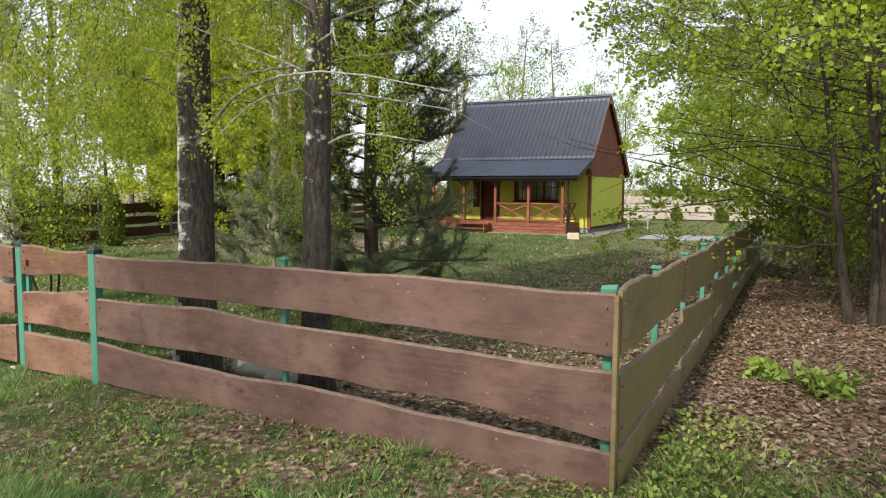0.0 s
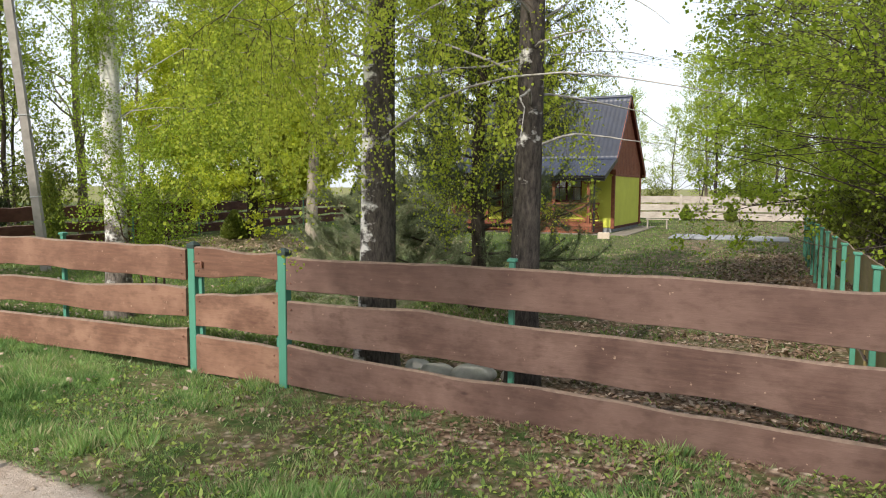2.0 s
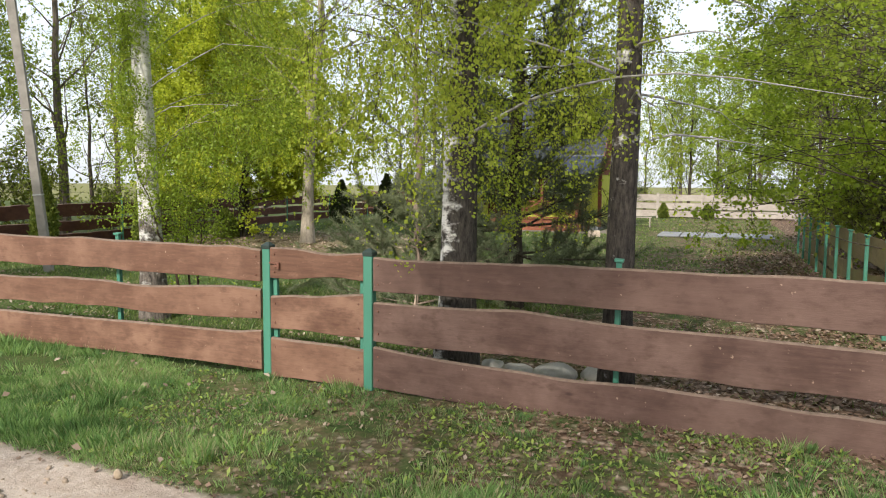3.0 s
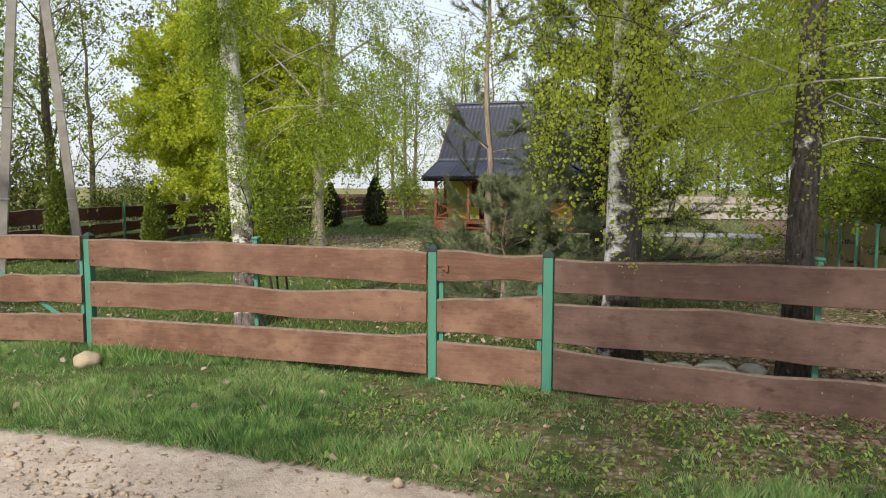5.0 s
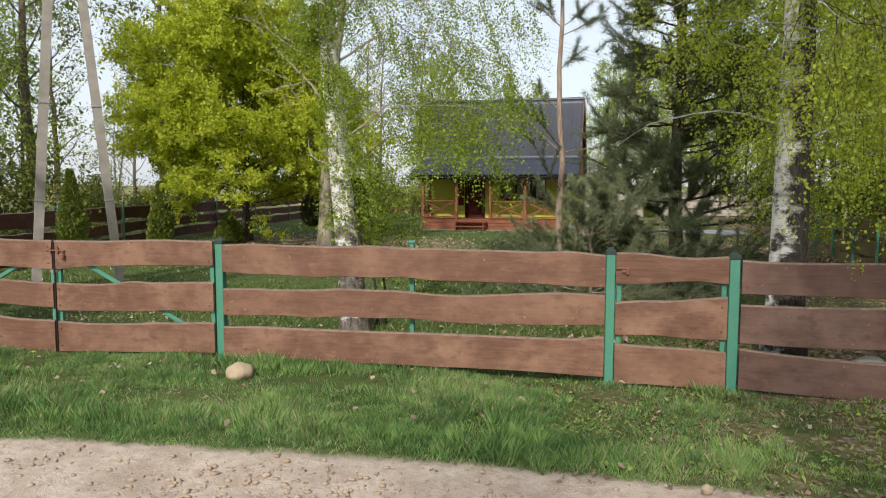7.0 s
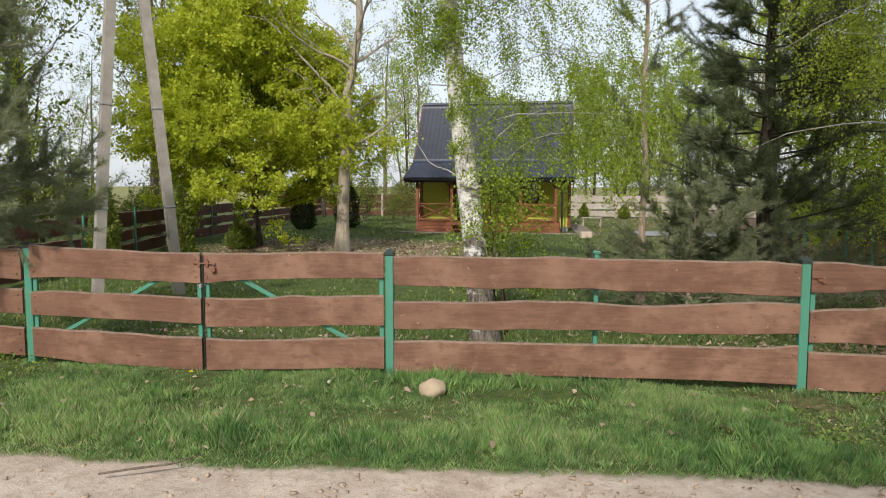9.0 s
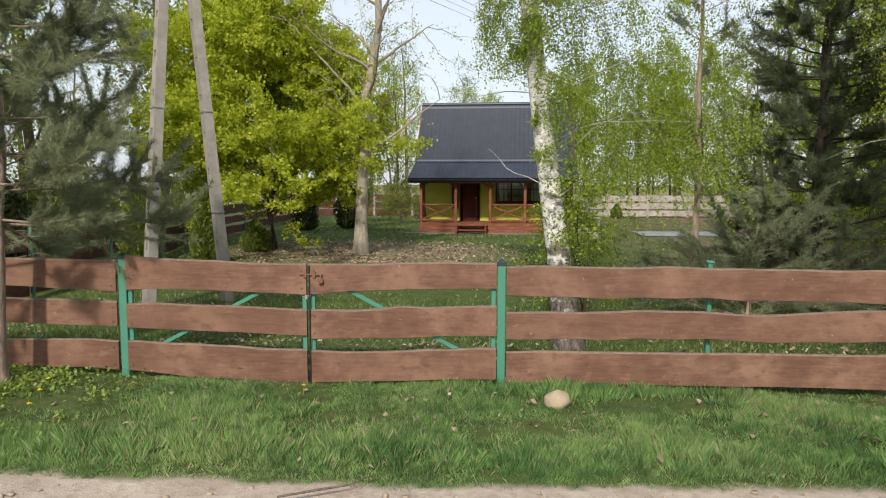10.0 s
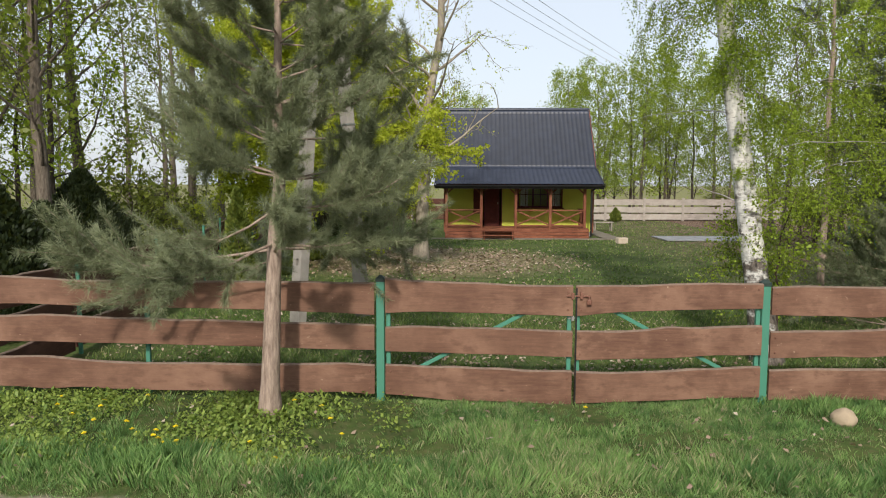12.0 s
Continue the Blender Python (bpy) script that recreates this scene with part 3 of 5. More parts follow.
def build_ground():
    xs, ys = axis(-22, 5, 0.16, 500), axis(-4.6, 34, 0.16, 500)
    X, Y = np.meshgrid(xs, ys, indexing="ij")
    Z = np.array([[ground_z(x, y) if -60 < x < 40 and -30 < y < 80 else 0.0 for y in ys] for x in xs])
    V = np.stack([X, Y, Z], -1).reshape(-1, 3)
    i, j = np.meshgrid(np.arange(len(xs) - 1), np.arange(len(ys) - 1), indexing="ij")
    a = i * len(ys) + j
    F = np.stack([a, a + len(ys), a + len(ys) + 1, a + 1], -1)
    cy = ys[:-1]
    on_road = (cy < 2.1) & (cy > -5.0)
    for name, mask, label, cat in (("ground", ~on_road, "grass verge, lawn and leaf-strewn woodland soil", "ground"), ("road", on_road, "pale sandy dirt road with ruts", "road")):
        G = F[:, mask].reshape(-1, 4)
        used = np.unique(G)
        back = np.zeros(len(V), int)
        back[used] = np.arange(len(used))
        tagged(put(name, np_mesh(name, V[used], back[G], SOIL, True)), label, cat, "", "structure")


build_ground()


# ---- fences ----
def wavy(x, seed, amp=1.0):
    """The uneven line of a sawn board's bark edge."""
    return amp * (0.034 * noise.noise(Vector((x * 0.9, seed * 3.7, 0.0))) + 0.02 * noise.noise(Vector((x * 2.3, seed * 5.1, 4.0))) + 0.004 * noise.noise(Vector((x * 9.0, seed, 8.0))))


def bow(heights, f):
    """A smooth line through evenly spaced heights, at the share f of its length."""
    n = len(heights) - 1
    i = min(int(f * n), n - 1)
    u = f * n - i
    p = [heights[min(max(i + k, 0), n)] for k in (-1, 0, 1, 2)]
    return p[1] + 0.5 * u * (p[2] - p[0] + u * (2 * p[0] - 5 * p[1] + 4 * p[2] - p[3] + u * (3 * (p[1] - p[2]) + p[3] - p[0])))


def live_board(length, zt, zb, thick, seed, amp=1.0):
    """A live-edge board along local x from 0; zt, zb: heights of its top and bottom edge at both ends."""
    n = max(8, int(length / 0.09))
    bm = bmesh.new()
    rows = []
    for i in range(n + 1):
        f = i / n
        x = f * length
        top = bow(zt, f) + wavy(x, seed, amp)
        bot = bow(zb, f) + wavy(x, seed + 50.3, amp * 1.1)
        y = 0.012 * noise.noise(Vector((x * 0.5, seed, 1.0)))
        c = 0.012 + 0.006 * noise.noise(Vector((x * 4, seed, 2.0)))
        rows.append([bm.verts.new(p) for p in ((x, y, bot), (x, y, top - c), (x, y + c * 0.8, top), (x, y + thick, top + 0.004), (x, y + thick, bot + 0.006), (x, y + c * 0.6, bot - 0.004))])
    for a, b in zip(rows, rows[1:]):
        for k in range(6):
            bm.faces.new((a[k], a[(k + 1) % 6], b[(k + 1) % 6], b[k])).material_index = 1 if k in (1, 2) else 0
    bm.faces.new(rows[0])
    bm.faces.new(rows[-1][::-1])
    return bm


def fence_post(x, y, h, w=0.085, z0=-0.15, tilt=0.0, label="square green steel post with a dark cap"):
    post = thing("fence_post", pose(x, y, 0, tilt, 0, 0), label, "post", "green posts of the front fence")
    part("shaft", box(-w / 2, w / 2, -w / 2, w / 2, z0, h, 0.006), GREEN, post)
    c = w / 2 + 0.006
    bm = box(-c, c, -c, c, h - 0.035, h + 0.004, 0.004)
    bmesh.ops.create_cone(bm, segments=4, cap_ends=True, radius1=c * 1.32, radius2=c * 0.35, depth=0.03, matrix=Matrix.Translation((0, 0, h + 0.019)) @ Matrix.Rotation(radians(45), 4, "Z"))
    part("cap", bm, CAP, post, "dark plastic post cap")
    return post


def thin_post(x, y, h, group, w=0.045, cap=True):
    post = thing("thin_fence_post", pose(x, y, 0, 0, 0, random.uniform(-4, 4)), "slim green steel post behind the fence boards", "post", group)
    part("shaft", box(-w / 2, w / 2, -w / 2, w / 2, -0.15, h, 0.004), GREEN, post)
    if cap:
        part("cap", box(-w * 0.8, w * 0.8, -w * 0.8, w * 0.8, -0.012, 0.012, 0.004), GREEN, post, "flat green post cap", pose(0, 0, h + 0.008, 3, 4, 0))
    return post


def board_bay(name, a, b, heights, label, seed, wood=RED_WOOD, thick=0.03, amp=1.0, group="board bays of the front fence", bolts=True):
    """Three horizontal live-edge boards from plan point a to b. heights: for each board (top a, top b, bottom a, bottom b), or its top line and its bottom line."""
    d = Vector((b[0] - a[0], b[1] - a[1], 0))
    bay = thing(name, pose(a[0], a[1], 0, 0, 0, math.degrees(math.atan2(d.y, d.x))), label, "fence", group)
    for i, row in enumerate(heights):
        tops, feet = row if len(row) == 2 else (row[:2], row[2:])
        ta, tb, ba, bb = tops[0], tops[-1], feet[0], feet[-1]
        ob = part("board", live_board(d.length, tops, feet, thick, seed + i * 7.7, amp), wood, bay)
        ob.data.materials.append(EDGE)
        if bolts:
            for x in (0.05, d.length - 0.05):
                for z in (0.2, 0.78):
                    f = x / d.length
                    zt, zb = ta + (tb - ta) * f, ba + (bb - ba) * f
                    bm = bmesh.new()
                    bmesh.ops.create_cone(bm, segments=6, cap_ends=True, radius1=0.009, radius2=0.007, depth=0.012, matrix=Matrix.Translation((x, -0.006, zb + (zt - zb) * z)) @ Matrix.Rotation(radians(90), 4, "X"))
                    part("bolt", bm, IRON, ob, "small rusty bolt head")
    return bay


FY = 4.58   # line of the front posts
fence_post(-14.37, FY + 0.012, 1.33)
fence_post(-10.35, FY + 0.012, 1.30)
fence_post(-6.30, FY + 0.012, 1.275)
fence_post(-5.20, FY + 0.0, 1.255, 0.09)
thin = "slim posts behind the front fence"
thin_post(-8.26, 4.66, 1.31, thin)
thin_post(-3.0, 4.60, 1.27, thin)
thin_post(-16.87, 4.68, 1.26, thin, cap=False)
corner = thin_post(-0.39, 4.47, 1.22, thin, 0.06, cap=False)
corner["label"] = "green steel corner post with a bent flat cap"
part("cap", box(-0.05, 0.05, -0.05, 0.05, -0.015, 0.015, 0.004), GREEN, corner, "bent green cap plate", pose(0, 0, 1.235, 6, -5, 10))

board_bay("fence_bay", (-18.55, 4.50), (-14.43, 4.53), (((1.343, 1.339, 1.32, 1.299, 1.298, 1.298, 1.297, 1.297, 1.296, 1.295, 1.295, 1.285, 1.288), (1.052, 1.057, 1.049, 1.035, 1.04, 1.033, 1.022, 1.017, 1.008, 0.999, 0.981, 0.969, 0.949)),
           ((0.924, 0.934, 0.947, 0.929, 0.909, 0.907, 0.889, 0.891, 0.876, 0.864, 0.859, 0.85, 0.84), (0.657, 0.656, 0.655, 0.65, 0.645, 0.637, 0.629, 0.623, 0.615, 0.605, 0.59, 0.582, 0.576)),
           ((0.495, 0.495, 0.503, 0.464, 0.445, 0.43, 0.431, 0.429, 0.422, 0.425, 0.429, 0.433, 0.419), (0.186, 0.179, 0.158, 0.174, 0.154, 0.145, 0.138, 0.135, 0.129, 0.12, 0.115, 0.127, 0.109))), "red-brown stained live-edge board fence partly shaded by a pine", 2.0, amp=0.2)
board_bay("fence_bay", (-10.30, 4.53), (-6.35, 4.53), (((1.26, 1.274, 1.268, 1.264, 1.267, 1.284, 1.267, 1.265, 1.263, 1.262, 1.255, 1.265, 1.239), (0.973, 0.963, 0.966, 0.95, 0.97, 0.965, 0.972, 0.949, 0.951, 0.946, 0.95, 0.934, 0.931)),
           ((0.79, 0.801, 0.799, 0.812, 0.833, 0.829, 0.829, 0.806, 0.809, 0.83, 0.851, 0.865, 0.856), (0.514, 0.523, 0.536, 0.525, 0.55, 0.549, 0.562, 0.542, 0.527, 0.539, 0.545, 0.562, 0.575)),
           ((0.385, 0.399, 0.395, 0.396, 0.399, 0.402, 0.405, 0.415, 0.416, 0.419, 0.418, 0.422, 0.451), (0.062, 0.066, 0.069, 0.073, 0.074, 0.074, 0.075, 0.079, 0.083, 0.087, 0.082, 0.077, 0.072))), "red-brown stained live-edge board fence between green posts", 5.0, amp=0.2)
# boards in the darkened stain: this bay's shade is in their colour
board_bay("fence_bay", (-5.14, 4.53), (-0.33, 4.36), (((1.214, 1.204, 1.208, 1.215, 1.219, 1.228, 1.226, 1.226, 1.22, 1.225, 1.234, 1.227, 1.222, 1.205, 1.219), (0.915, 0.915, 0.914, 0.914, 0.917, 0.921, 0.912, 0.908, 0.902, 0.884, 0.886, 0.877, 0.865, 0.857, 0.844)),
           ((0.809, 0.807, 0.812, 0.819, 0.834, 0.806, 0.782, 0.775, 0.776, 0.772, 0.763, 0.758, 0.749, 0.74, 0.749), (0.458, 0.446, 0.447, 0.454, 0.463, 0.459, 0.43, 0.425, 0.427, 0.405, 0.419, 0.416, 0.386, 0.354, 0.318)),
           ((0.401, 0.368, 0.35, 0.337, 0.326, 0.307, 0.317, 0.328, 0.315, 0.306, 0.279, 0.281, 0.265, 0.26, 0.243), (0.03, 0.018, 0.006, -0.006, -0.015, -0.02, -0.025, -0.03, -0.034, -0.039, -0.043, -0.047, -0.051, -0.056, -0.06))), "red-brown stained live-edge board fence, darkened plum for shade, above fallen leaves", 11.0, SHADED_RED_WOOD, amp=0.2)
batten = thing("corner_batten", pose(-0.335, 4.36, 0), "narrow weathered batten on the fence corner", "batten")
part("strip", box(0.0, 0.03, -0.014, 0.05, -0.05, 1.21, 0.004), MOSSY, batten)


def gate_leaf(name, a, b, heights, label, seed, brace, group):
    """A gate wing: three boards on a green frame with a diagonal brace behind."""
    leaf = board_bay(name, a, b, heights, label, seed, group=group, amp=0.2)
    leaf["category"] = "gate"
    L = math.hypot(b[0] - a[0], b[1] - a[1])
    top = min(heights[0][0]) - 0.06
    for x in (0.03, L - 0.03):
        part("upright", box(x - 0.022, x + 0.022, 0.034, 0.074, 0.12, top, 0.003), GREEN, leaf, "green frame upright")
    for z in (top - 0.05, 0.2):
        part("frame_rail", box(0.06, L - 0.06, 0.036, 0.07, z - 0.02, z + 0.02, 0.003), GREEN, leaf, "green frame rail")
    for x0, z0, x1, z1 in brace:
        part("brace", beam((x0, 0.056, z0), (x1, 0.056, z1), 0.03, 0.04, 0.003), GREEN, leaf, "green diagonal brace")
    return leaf


wings = "wings of the wooden gate"
gl = gate_leaf("gate_wing", (-14.315, 4.515), (-12.365, 4.51), (((1.339, 1.32, 1.305, 1.298, 1.294, 1.281, 1.273, 1.27, 1.272), (0.974, 0.989, 0.99, 0.982, 0.98, 0.974, 0.969, 0.963, 0.952)),
           ((0.821, 0.833, 0.828, 0.821, 0.819, 0.815, 0.807, 0.796, 0.787), (0.566, 0.562, 0.556, 0.547, 0.543, 0.538, 0.53, 0.522, 0.52)),
           ((0.426, 0.419, 0.407, 0.41, 0.392, 0.391, 0.375, 0.368, 0.369), (0.113, 0.094, 0.073, 0.05, 0.047, 0.038, 0.031, 0.024, 0.014))), "red-brown board gate wing on a green frame", 21.0, ((0.1, 0.25, 1.85, 1.18),), wings)
gr = gate_leaf("gate_wing", (-12.335, 4.51), (-10.40, 4.515), (((1.272, 1.269, 1.273, 1.28, 1.289, 1.297, 1.3, 1.296, 1.295), (0.95, 0.977, 0.998, 1.01, 1.017, 1.024, 1.03, 1.033, 1.035)),
           ((0.796, 0.791, 0.794, 0.807, 0.839, 0.83, 0.842, 0.851, 0.857), (0.485, 0.492, 0.498, 0.504, 0.513, 0.528, 0.544, 0.543, 0.545)),
           ((0.364, 0.354, 0.353, 0.36, 0.373, 0.396, 0.4, 0.416, 0.426), (0.023, 0.031, 0.039, 0.052, 0.065, 0.076, 0.088, 0.097, 0.105))), "red-brown board gate wing with a rusty bolt latch", 33.0, ((0.06, 1.18, 1.8, 0.25),), wings)
wk = gate_leaf("garden_gate", (-6.25, 4.55), (-5.25, 4.55), (((1.262, 1.258, 1.23, 1.222, 1.24), (0.97, 0.971, 1.0, 1.014, 0.996)), ((0.793, 0.816, 0.818, 0.845, 0.869), (0.479, 0.49, 0.485, 0.472, 0.475)), ((0.39, 0.378, 0.374, 0.37, 0.355), (0.014, 0.02, 0.017, 0.01, 0.016))), "narrow red-brown board garden gate with a latch", 44.0, (), "")
# black strip laid on the seam to draw the shaded gap
part("hinge_strip", box(0.0, 0.012, -0.012, 0.0, 0.02, 1.25), GUTTER, gr, "black strip for the shade in the gap between the wings")

latch = bmesh.new()
beam((-0.10, -0.016, 1.165), (0.15, -0.016, 1.16), 0.014, 0.014, 0.002, latch)
box(-0.05, -0.02, -0.022, 0.0, 1.13, 1.195, 0.002, latch)
box(0.04, 0.07, -0.022, 0.0, 1.13, 1.195, 0.002, latch)
beam((0.13, -0.02, 1.16), (0.13, -0.03, 1.10), 0.012, 0.012, 0.002, latch)
bolt = part("latch", latch, IRON, gr, "rust-red sliding bolt")
lock = bmesh.new()
box(0.105, 0.155, -0.045, -0.018, 1.075, 1.125, 0.006, lock)
part("padlock", lock, IRON, bolt, "rust-red padlock")
tie = bmesh.new()
box(-0.05, 0.03, 0.02, 0.085, 0.915, 0.93, 0.003, tie)
box(-0.015, 0.015, -0.004, 0.03, 0.90, 0.945, 0.003, tie)
part("wire_tie", tie, STEEL, gl, "twisted wire tie", pose(1.95, 0, 0))
la = bmesh.new()
beam((0.0, -0.015, 1.115), (0.10, -0.015, 1.115), 0.012, 0.018, 0.002, la)
box(0.05, 0.11, -0.022, 0.0, 1.075, 1.10, 0.003, la)
box(0.09, 0.115, -0.03, 0.0, 1.06, 1.12, 0.003, la)
part("latch", la, IRON, wk, "rusty latch handle")

# side fence on the right: green algae on weathered boards
ry = [4.42, 6.95, 9.5, 12.1, 14.8, 17.5, 20.3]
for i, (a, b) in enumerate(zip(ry, ry[1:])):
    dz = -0.02 * i
    board_bay("side_fence_bay", (-0.30 + 0.012 * i, a + 0.01), (-0.30 + 0.012 * (i + 1), b - 0.01),
              ((1.23 + dz, 1.21 + dz, 0.85 + dz, 0.80 + dz), (0.74 + dz, 0.60 + dz, 0.29, 0.27), (0.24, 0.22, -0.07, -0.07)),
              "weathered algae-green live-edge board fence beside dead leaves", 60.0 + 9 * i, MOSSY, 0.03, 1.5, "bays of the side fence", bolts=i < 2)

for i in range(11):
    thin_post(-0.372 + 0.006 * i, 5.95 + 1.5 * i, 1.215 - 0.01 * i, "slim posts of the side fence", 0.05)

# boundary fence on the left, seen across the garden
lx = [(-18.58, 4.62), (-18.62, 6.5), (-18.72, 9.3), (-18.95, 12.3), (-19.7, 15.7), (-20.5, 19.4), (-20.9, 23.0), (-21.3, 27.0), (-21.7, 31.5), (-22.1, 36.5), (-22.5, 42.8)]
for i, (a, b) in enumerate(zip(lx, lx[1:])):
    k = random.uniform(-0.02, 0.02)
    board_bay("boundary_fence_bay", (a[0], a[1] + 0.03), (b[0], b[1] - 0.03),
              ((1.27 + k, 1.26 + k, 0.92, 0.90), (0.82, 0.80, 0.52, 0.52), (0.44, 0.43, 0.12, 0.10)),
              "dark red-brown board fence along the garden boundary", 120.0 + 7 * i, OLD_RED, 0.028, 1.0, "bays of the boundary fence", bolts=False)
    thin_post(b[0] + 0.06, b[1], 1.42, "slim posts of the boundary fence", 0.045, cap=False)

# pale plank fence far behind the house
for i in range(14):
    x0 = -26.0 + 2.5 * i
    brown = x0 < -13
    board_bay("back_fence_bay", (x0, 43.2), (x0 + 2.44, 43.2), ((1.42, 1.40, 1.02, 1.03), (0.93, 0.92, 0.56, 0.55), (0.47, 0.46, 0.10, 0.08)),
              "dark red-brown plank fence behind the garden" if brown else "pale grey weathered plank fence behind the lawn", 300.0 + 5 * i, OLD_RED if brown else GREY_WOOD, 0.03, 0.8, "bays of the far plank fence", bolts=False)
    p = thing("wooden_fence_post", pose(x0 - 0.03, 43.2, 0), "pale weathered wooden fence post", "post", "posts of the far plank fence")
    part("shaft", box(-0.07, 0.07, -0.04, 0.10, -0.1, 1.5, 0.01), GREY_WOOD, p)


# ---- house ----
def tile_sheet(u0, u1, top, foot, flare0=0.0, flare1=0.0, course=0.35, wave=0.2, deep=0.004):
    """Pressed metal roof tiles between x u0..u1, from the (y, z) of the top to that of the foot; flare widens the foot."""
    (yt, zt), (yf, zf) = top, foot
    L = math.hypot(yf - yt, zf - zt)
    dy, dz = (yf - yt) / L, (zf - zt) / L
    ny, nz = -dz, dy
    if nz < 0:
        ny, nz = -ny, -nz
    nu = int((u1 - u0) / wave * 6)
    stations = [0.0]
    k = course
    while k < L - 0.05:
        stations += [k - 0.005, k + 0.005]
        k += course
    stations.append(L)
    V = []
    for s in stations:
        lift = 0.036 * (s % course) / course
        f = s / L
        for i in range(nu + 1):
            u = (u0 - flare0 * f) + (u1 + flare1 * f - u0 + flare0 * f) * i / nu
            w = deep * max(-0.35, math.cos(2 * math.pi * i / 6))
            h = lift + w
            V.append((u, yt + dy * s + ny * h, zt + dz * s + nz * h))
    n = nu + 1
    i, j = np.meshgrid(np.arange(len(stations) - 1), np.arange(nu), indexing="ij")
    a = i * n + j
    return np.array(V), np.stack([a, a + n, a + n + 1, a + 1], -1).reshape(-1, 4)


def slab(u0, u1, a, b, t, f0=0.0, f1=0.0):
    """The boarding under a roof slope: a flat slab t thick below the line a-b in (y, z)."""
    bm = bmesh.new()
    v = [bm.verts.new(p) for p in ((u0, a[0], a[1]), (u1, a[0], a[1]), (u1 + f1, b[0], b[1]), (u0 - f0, b[0], b[1]),
                                   (u0, a[0], a[1] - t), (u1, a[0], a[1] - t), (u1 + f1, b[0], b[1] - t), (u0 - f0, b[0], b[1] - t))]
    for q in ((0, 1, 2, 3), (7, 6, 5, 4), (0, 4, 5, 1), (1, 5, 6, 2), (2, 6, 7, 3), (3, 7, 4, 0)):
        bm.faces.new([v[i] for i in q])
    return bm


def build_house():
    """Local x runs along the front from its left end, y to the back, z up; the origin is the porch's front left corner."""
    H = thing("summer_house", pose(-13.82, 27.80, 0, 0, 0, -2.0), "lime-yellow summer house with a steep graphite roof and brown porch", "house")
    W, WF, WB = 6.15, 1.68, 7.1          # porch width, front wall, back wall
    XL, XR = -0.05, 6.56                   # outer faces of the side walls
    D = 0.45                               # deck height
    RX0, RX1 = -0.42, 6.70                 # roof verges
    RIDGE, BREAK, EAVE, REAR = (4.1, 5.88), (1.75, 3.06), (-0.32, 2.30), (7.75, 2.48)
    # front wall with door and window openings
    door, win, top = (1.64, 2.46), (3.20, 5.24), 2.95
    wall = bmesh.new()
    y0, y1 = WF, WF + 0.16
    box(XL, door[0], y0, y1, 0.2, top, 0, wall)
    box(door[1], win[0], y0, y1, 0.2, top, 0, wall)
    box(win[1], XR, y0, y1, 0.2, top, 0, wall)
    box(door[0], door[1], y0, y1, D + 2.02, top, 0, wall)
    box(win[0], win[1], y0, y1, 0.2, 1.28, 0, wall)
    box(win[0], win[1], y0, y1, 2.42, top, 0, wall)
    part("front_wall", wall, LIME, H)
    part("right_wall", box(XR - 0.16, XR, y1, WB, 0.2, 2.42), LIME, H)
    part("left_wall", box(XL, XL + 0.16, y1, WB, 0.2, 2.42), LIME, H)
    part("back_wall", box(XL + 0.16, XR - 0.16, WB - 0.16, WB, 0.2, 2.6), LIME, H)
    part("floor", box(XL + 0.16, XR - 0.16, y1, WB - 0.16, 0.3, D), DARK_IN, H)
    part("plinth", box(XL + 0.03, XR - 0.03, WF + 0.03, WB - 0.03, -0.1, 0.2), PAVING, H, "grey concrete plinth")
    part("loft_floor", box(XL + 0.16, XR - 0.16, y1, WB - 0.16, 2.5, 2.6), DARK_IN, H)
    # plank-clad gables
    for x0, x1 in ((XL, XL + 0.14), (XR - 0.14, XR)):
        side = x0 > 1
        y = WF - 0.02
        n = 0
        while y < WB + 0.02:
            w = 0.145
            ym = y + w / 2
            fall = (RIDGE[1] - BREAK[1]) / (RIDGE[0] - BREAK[0]) if ym < RIDGE[0] else (RIDGE[1] - REAR[1]) / (REAR[0] - RIDGE[0])
            zt = min(RIDGE[1] - abs(ym - RIDGE[0]) * fall - 0.16, 5.7)
            if zt > 2.45:
                off = 0.004 if n % 2 else 0.0
                bm = box((x0 - off) if not side else x0, x1 + off if side else x1, y + 0.003, y + w - 0.003, 2.424, zt, 0.004)
                part("gable_plank", bm, PORCH_WOOD, H)
            y += w
            n += 1
        part("gable_trim", box(x0 - 0.02, x1 + 0.02, WF, WB, 2.36, 2.46, 0.006), PORCH_WOOD, H, "brown trim board below the gable")
    for x, y in ((XR + 0.006, WF + 0.06), (XR + 0.006, WB - 0.06), (XL - 0.006, WF + 0.06), (XL - 0.006, WB - 0.06)):
        part("corner_board", box(x - 0.07, x + 0.07, y - 0.07, y + 0.07, 0.16, 2.36, 0.006), PORCH_WOOD, H)
    part("base_board", box(XR - 0.01, XR + 0.03, WF, WB + 0.5, 0.14, 0.24, 0.006), DOOR_WOOD, H, "dark base board")
    # roof
    part("porch_roof_boarding", slab(RX0 + 0.02, RX1 - 0.02, (BREAK[0], BREAK[1] - 0.05), (EAVE[0], EAVE[1] - 0.02), 0.05), DOOR_WOOD, H)
    part("front_roof_boarding", slab(RX0 + 0.02, RX1 - 0.02, (RIDGE[0], RIDGE[1] - 0.05), (BREAK[0], BREAK[1] - 0.06), 0.07), DOOR_WOOD, H)
    part("rear_roof_boarding", slab(RX0 + 0.02, RX1 - 0.02, (RIDGE[0], RIDGE[1] - 0.05), (REAR[0], REAR[1] - 0.05), 0.07), DOOR_WOOD, H)
    up = 0.03
